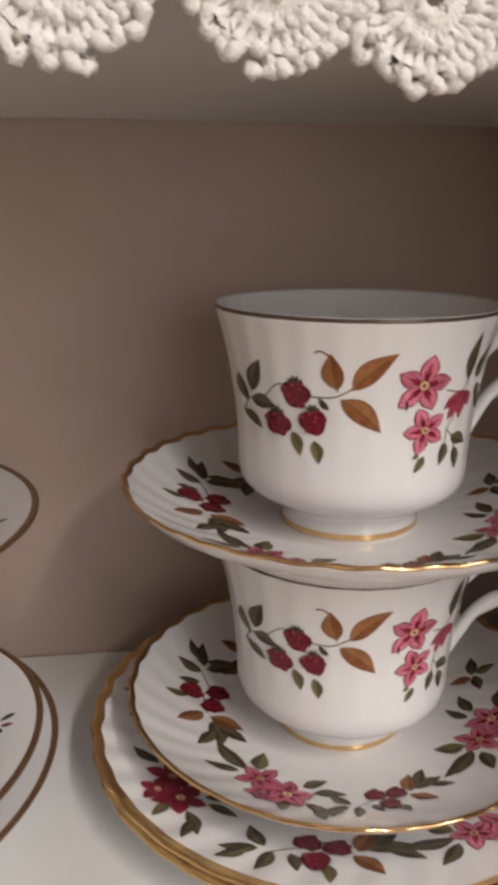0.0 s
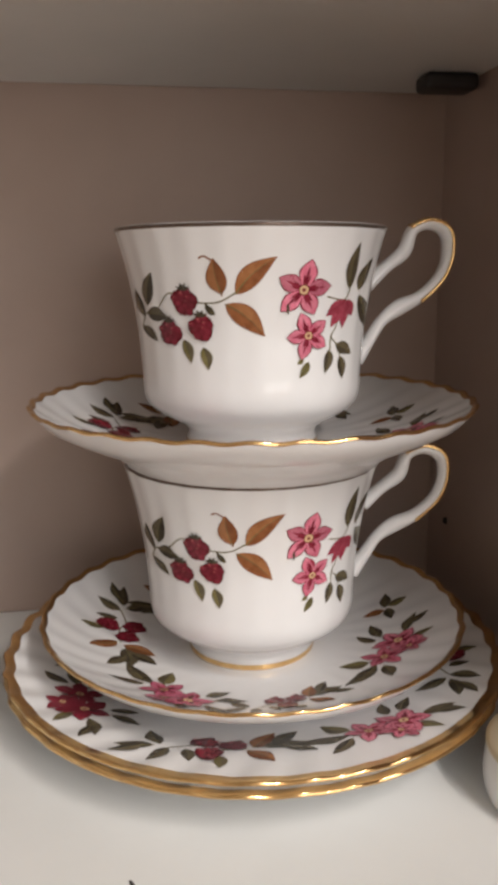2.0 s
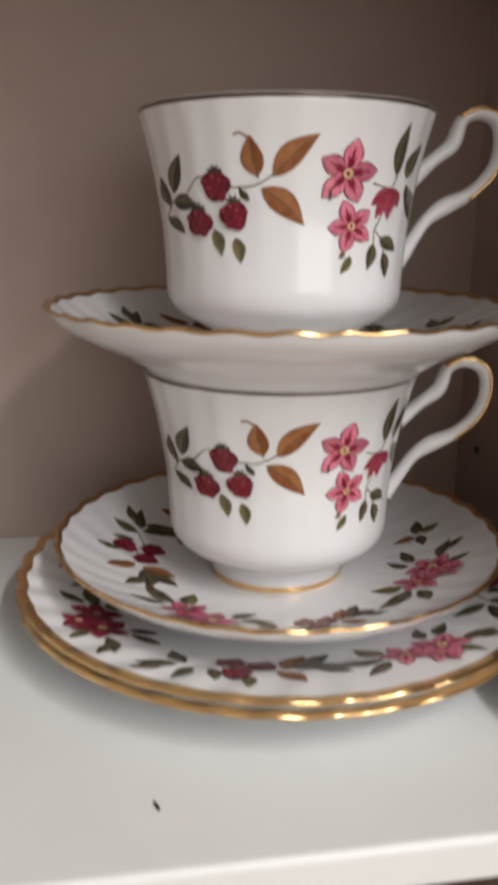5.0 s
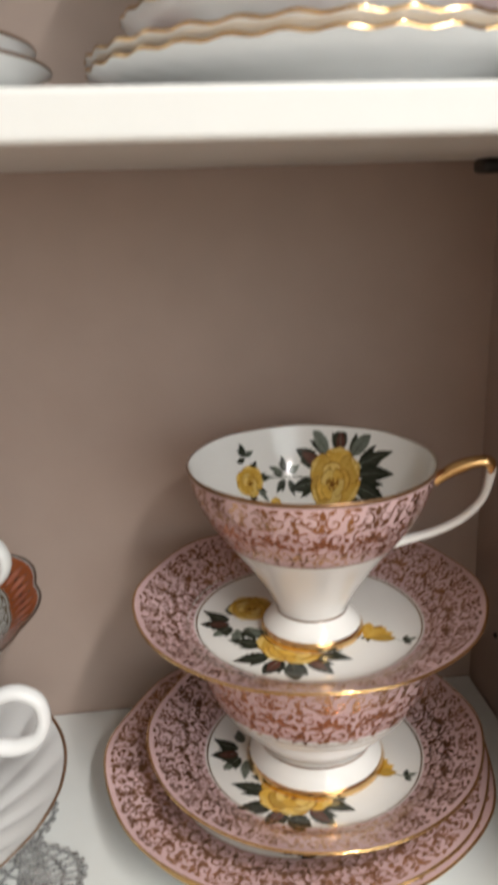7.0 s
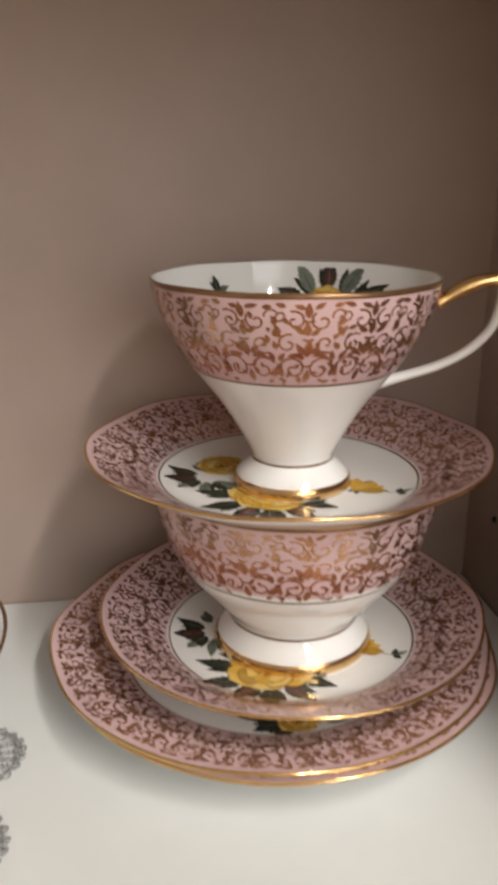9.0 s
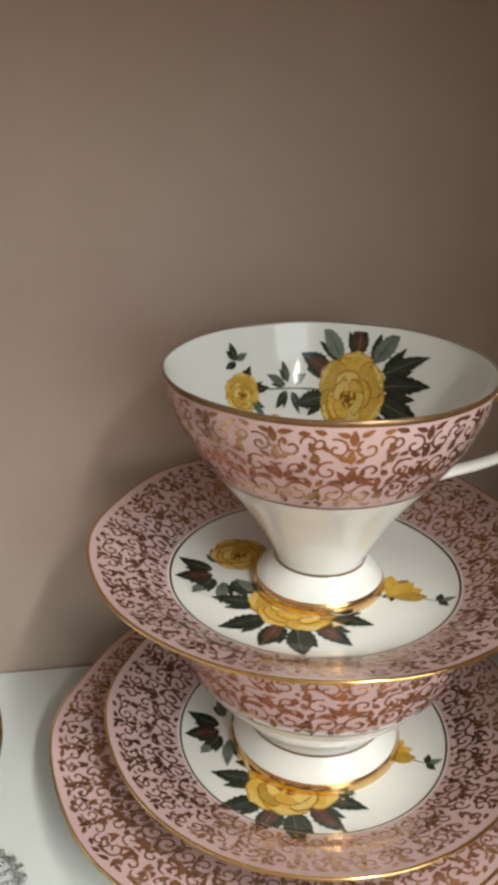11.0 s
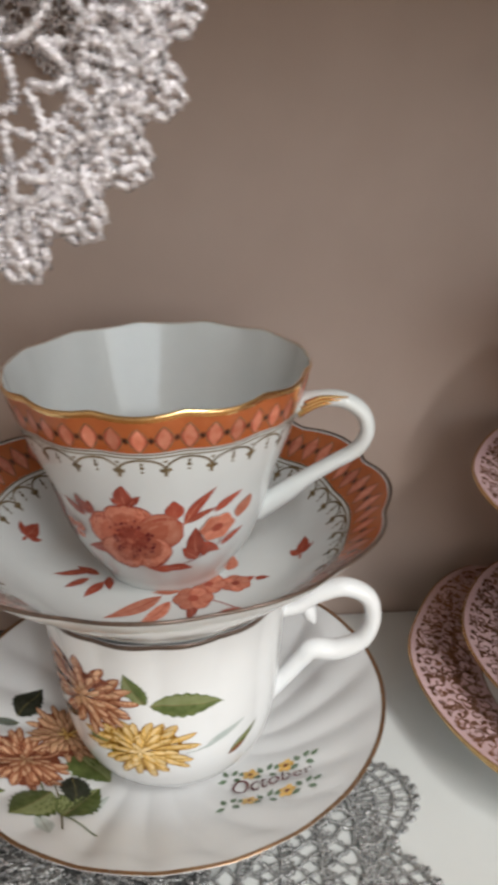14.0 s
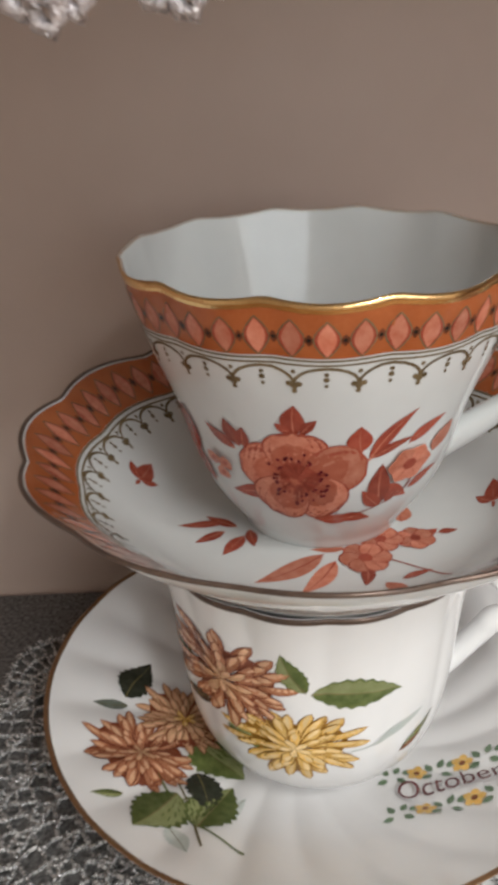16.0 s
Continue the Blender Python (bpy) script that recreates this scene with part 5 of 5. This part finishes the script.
PLAIN_SAUCER = [(0, 4.4), (12, 4.4), (26, 4.8), (36, 6.6), (46, 10.0), (56, 14.0), (64, 17.0), (72, 19.2)]
PLAIN_PLATE = [(0, 4.4), (20, 4.4), (46, 4.8), (54, 7.0), (62, 10.6), (70, 14.0), (80, 17.4)]
DX, DY = -0.1118, 0.2150
plain_dish("tea_plate", pose(DX, DY, MID), "plain white tea plate with a dark gilt rim", PLAIN_PLATE, (44, 0.0))
plain_dish("saucer", pose(DX + 0.0036, DY, MID + 0.0045, 0, 0, 30), "plain white saucer with violet sprigs and dark rim", PLAIN_SAUCER, (40, 0.0))
cup = thing("teacup", pose(DX + 0.0036, DY, MID + 0.0090), "plain white teacup between two saucers", "teacup", "plain stack")
part("body", lathe(smooth_prof(CUP_A, 3) + smooth_prof(CUP_A_IN, 3), 96), CHINA, cup)
part("handle", sweep([(0.036, 0, 0.052), (0.048, 0, 0.060), (0.060, 0, 0.058), (0.0665, 0, 0.047), (0.060, 0, 0.036), (0.048, 0, 0.031), (0.034, 0, 0.026)],
                     [(0.0024, 0.003)] * 7), CHINA, cup, "rounded white handle", pose(0, 0, 0, 0, 0, -20))
plain_dish("saucer", pose(DX + 0.0070, DY, MID + 0.0765, 0, 0, -40), "plain white saucer with dark rim on a teacup", PLAIN_SAUCER, (40, 0.0))

# ---------------------------------------------------------------- small round pot in the corner of the upper shelf
pot = thing("small_pot", pose(0.1345, 0.1420, MID), "small round white pot with a cream top", "pot")
part("body", lathe(smooth_prof([(0, 0), (17, 0), (19.5, 0.8), (20.8, 4), (21.2, 9), (20.8, 13), (20.2, 15.2)], 4) + mm([(19.6, 15.6), (19.0, 15.2), (0, 15.0)]), 72), CHINA, pot)
part("lid", lathe(smooth_prof([(20.4, 15.2), (20.9, 16.2), (20.4, 18.0), (17, 19.6), (9, 20.4), (0, 20.6)], 4), 72), WAX, pot, "dull cream lid")


# ---------------------------------------------------------------- crochet work
def thread(bm, pts, r, fold, knot=0.0016, seg=6):
    """One knobbly thread through points (u, v, w) in metres, carried into place by fold."""
    span = (Vector(pts[0]) - Vector(pts[-1])).length / max(len(pts) - 1, 1)
    line = curve_through(pts, max(2, min(26, int(span * 4.6 / knot))))
    out, acc = [], 0.0
    for i, p in enumerate(line):
        if i:
            acc += (p - line[i - 1]).length
        out.append((fold(p), r * (0.45 + 0.95 * abs(math.sin(acc / knot * math.pi)))))
    rings = []
    for i, (p, q) in enumerate(out):
        d = out[min(i + 1, len(out) - 1)][0] - out[max(i - 1, 0)][0]
        d = d.normalized() if d.length > 1e-7 else Vector((0, 0, 1))
        s = d.cross(Vector((0.31, 0.9, 0.28))).normalized()
        u = s.cross(d)
        rings.append([bm.verts.new(p + q * (s * math.cos(a) + u * math.sin(a))) for a in [2 * math.pi * k / seg for k in range(seg)]])
    for a, b in zip(rings, rings[1:]):
        for k in range(seg):
            bm.faces.new((a[k], a[(k + 1) % seg], b[(k + 1) % seg], b[k])).smooth = True


def arc_points(a0, a1, r0, bulge, n, rnd, jit):
    pts = []
    for i in range(n + 1):
        t = i / n
        a, r = a0 + (a1 - a0) * t, r0 + bulge * math.sin(math.pi * t)
        pts.append((r * math.cos(a) + rnd.uniform(-jit, jit), r * math.sin(a) + rnd.uniform(-jit, jit), rnd.uniform(-jit, jit)))
    return pts


def doily(name, m, label, R, rows, thick, fold, mat, seed, scallops, lobes=0, picots=7, bars=False, knot=0.0016, rough=0.55, keep=lambda x, y: True):
    """A round crochet doily: rings of arches that meet like net, solid shells, and a scalloped edge of picots."""
    ob = thing(name, m, label, "doily")
    rnd = random.Random(seed)
    bm, edge = bmesh.new(), bmesh.new()
    jit = thick * rough
    step = R * 0.80 / rows
    for k in range(1, rows + 1):
        r = step * k
        n = max(8, scallops * max(1, round(2 * math.pi * r / (scallops * step * 1.5))))
        off = (k % 2) * math.pi / n
        for i in range(n):
            a0, a1 = 2 * math.pi * i / n + off, 2 * math.pi * (i + 1) / n + off
            mid = (a0 + a1) / 2
            if not keep(r * math.cos(mid), r * math.sin(mid)):
                continue
            thread(bm, arc_points(a0, a1, r, step * 0.95, 5, rnd, jit), thick, fold, knot)
            if bars and k % 3 == 0:
                for q in (0.25, 0.5, 0.75):
                    a = a0 + (a1 - a0) * q
                    thread(bm, [(r * math.cos(a), r * math.sin(a), 0), ((r + step * 0.5) * math.cos(a + 0.01), (r + step * 0.5) * math.sin(a + 0.01), rnd.uniform(-jit, jit)), ((r + step) * math.cos(a), (r + step) * math.sin(a), 0)], thick * 0.9, fold, knot)
                thread(bm, arc_points(a0, a1, r + step * 0.1, 0, 4, rnd, jit), thick, fold, knot)
    n = lobes or scallops
    for i in range(n):
        a0, a1 = 2 * math.pi * i / n, 2 * math.pi * (i + 1) / n
        mid = (a0 + a1) / 2
        if not keep(R * 0.9 * math.cos(mid), R * 0.9 * math.sin(mid)):
            continue
        for r0, b in ((0.80, 0.10), (0.83, 0.13), (0.80, 0.05), (0.78, 0.01)):
            thread(edge, arc_points(a0, a1, R * r0, R * b, 8, rnd, jit), thick, fold, knot)
        for q in range(picots):
            t = (q + 0.5) / picots
            a = a0 + (a1 - a0) * t
            b = R * (0.83 + 0.13 * math.sin(math.pi * t))
            thread(edge, [(R * 0.80 * math.cos(mid + (a - mid) * 0.5), R * 0.80 * math.sin(mid + (a - mid) * 0.5), 0), ((b - 0.001) * math.cos(a), (b - 0.001) * math.sin(a), rnd.uniform(-jit, jit))], thick, fold, knot)
            w = 0.014 * 0.05 / R
            thread(edge, [(b * math.cos(a - w * 2), b * math.sin(a - w * 2), 0), ((b + thick * 3.0) * math.cos(a - w), (b + thick * 3.0) * math.sin(a - w), jit), ((b + thick * 3.0) * math.cos(a + w), (b + thick * 3.0) * math.sin(a + w), 0), (b * math.cos(a + w * 2), b * math.sin(a + w * 2), 0)], thick * 0.9, fold, knot)
    part("net", bm, mat, ob)
    part("scalloped_edge", edge, mat, ob)
    return ob


def over_edge(cx, cz, shelf):
    """Hangs in front of a shelf and turns over onto its upper face."""
    def fold(p):
        x, z = cx + p.x, cz + p.y
        if z <= shelf:
            return Vector((x, FRONT - 0.0022 + p.z, z))
        return Vector((x, FRONT - 0.0022 + (z - shelf), shelf + 0.0012 + p.z))
    return fold


def flat_on(cx, cy, z):
    return lambda p: Vector((cx + p.x, cy + p.y, z + p.z))


doily("hanging_doily", pose(0, 0, 0), "silver crochet doily hanging over the shelf edge", 0.0455, 7, 0.00076, over_edge(-0.1560, 1.2340, MID), SILVER, 3, 13, lobes=25, picots=5, bars=True, knot=0.00105, rough=0.95)
doily("hanging_doily", pose(0, 0, 0), "silver crochet doily drooping against the cabinet back in shade", 0.0375, 9, 0.00066, lambda p: Vector((-0.1500 + p.x, BACK - 0.0060 + p.z, MID - THICK - 0.0015 + p.y)), SILVER, 4, 12, bars=True, knot=0.0014, rough=1.2, keep=lambda x, y: y < 0)
doily("doily_mat", pose(0, 0, 0), "sparkling silver crochet mat under the stacked cups", 0.1190, 22, 0.00066, flat_on(-0.1585, 0.1700, LOW + 0.0009), SILVER_FLAT, 5, 34, lobes=16, picots=11, bars=True, rough=1.0,
      keep=lambda x, y: y + 0.1700 > FRONT + 0.002 and y + 0.1700 < BACK - 0.004 and -0.1585 + x > LEFT + 0.005)

mat_cloth = bpy.data.objects["doily_mat"]
# Glitter cloth under the mat; its dark tone and rear spread also stand for shadow.
bm = bmesh.new()
bmesh.ops.create_circle(bm, cap_ends=True, radius=0.100, segments=64)
for v in bm.verts:
    v.co = Vector((-0.2150 + v.co.x, min(max(0.2000 + v.co.y * 1.6, FRONT + 0.003), BACK - 0.002), LOW + 0.0003))
part("backing", bm, CLOTH, mat_cloth, "glittering cloth backing, darkened and spread for shade")

# white cotton edging on the board above
ob = thing("lace_edging", pose(0, 0, 0), "thick white cotton crochet edging along the upper board", "lace")
rnd = random.Random(8)
for i in range(5):
    bm = bmesh.new()
    cx, cz = (-0.0665, -0.0388, -0.0111, 0.0181, 0.0408)[i], TOP - 0.0108 - 0.0004 * i - (0.0012 if i == 4 else 0.0)
    fold = over_edge(cx, cz, TOP)
    for k, r in enumerate((0.0022, 0.0058, 0.0094)):
        n = 5 + 4 * k
        for j in range(n):
            a0, a1 = math.pi * (1 + j / n), math.pi * (1 + (j + 1) / n)
            thread(bm, arc_points(a0, a1, r, 0.0009, 3, rnd, 0.0008), 0.00085, fold, 0.0034, 7)
    for j in range(17):
        a = math.pi * (1 + j / 16)
        thread(bm, [(0.0015 * math.cos(a), 0.0015 * math.sin(a), 0.0), (0.006 * math.cos(a), 0.006 * math.sin(a), 0.0005), (0.0102 * math.cos(a), 0.0102 * math.sin(a), 0.0)], 0.00095, fold, 0.0034, 7)
    for j in range(8):
        a = math.pi * (1 + (j + 0.5) / 8)
        thread(bm, arc_points(a - 0.2, a + 0.2, 0.0102 + rnd.uniform(-0.0010, 0.0012), 0.0022, 4, rnd, 0.0007), 0.0011, fold, 0.0034, 7)
    part("scallop", bm, COTTON, ob)
bm = bmesh.new()
for z in (-0.0005, -0.0030, -0.0055, -0.0080, 0.0022, 0.0050):
    thread(bm, [(-0.08 + 0.004 * k, z + rnd.uniform(-0.0004, 0.0004), rnd.uniform(-0.0004, 0.0004)) for k in range(33)], 0.0011, over_edge(0, TOP, TOP), 0.0022, 7)
for k in range(64):
    x = -0.08 + 0.002 * k
    thread(bm, [(x, 0.0048, 0.0), (x + 0.0006, -0.001, 0.0003), (x, -0.0085, 0.0)], 0.0009, over_edge(0, TOP, TOP), 0.0022, 6)
part("header_band", bm, COTTON, ob)

# scuff on the upper shelf
bm = bmesh.new()
bmesh.ops.create_cone(bm, cap_ends=True, segments=7, radius1=0.0011, radius2=0.0007, depth=0.00012, matrix=pose(0.0182, 0.1312, MID + 0.0001, 0, 0, 20) @ Matrix.Diagonal((0.5, 1.8, 1, 1)))
part("scuff_mark", bm, HOLE, cabinet, "tiny dark scuff on the shelf")

# rub mark under the board above
part("rub_mark", boxed(0.1455, 0.1535, 0.2050, 0.2062, TOP - THICK - 0.0003, TOP - THICK - 0.0001), HOLE, cabinet, "short dark rub mark under the board")
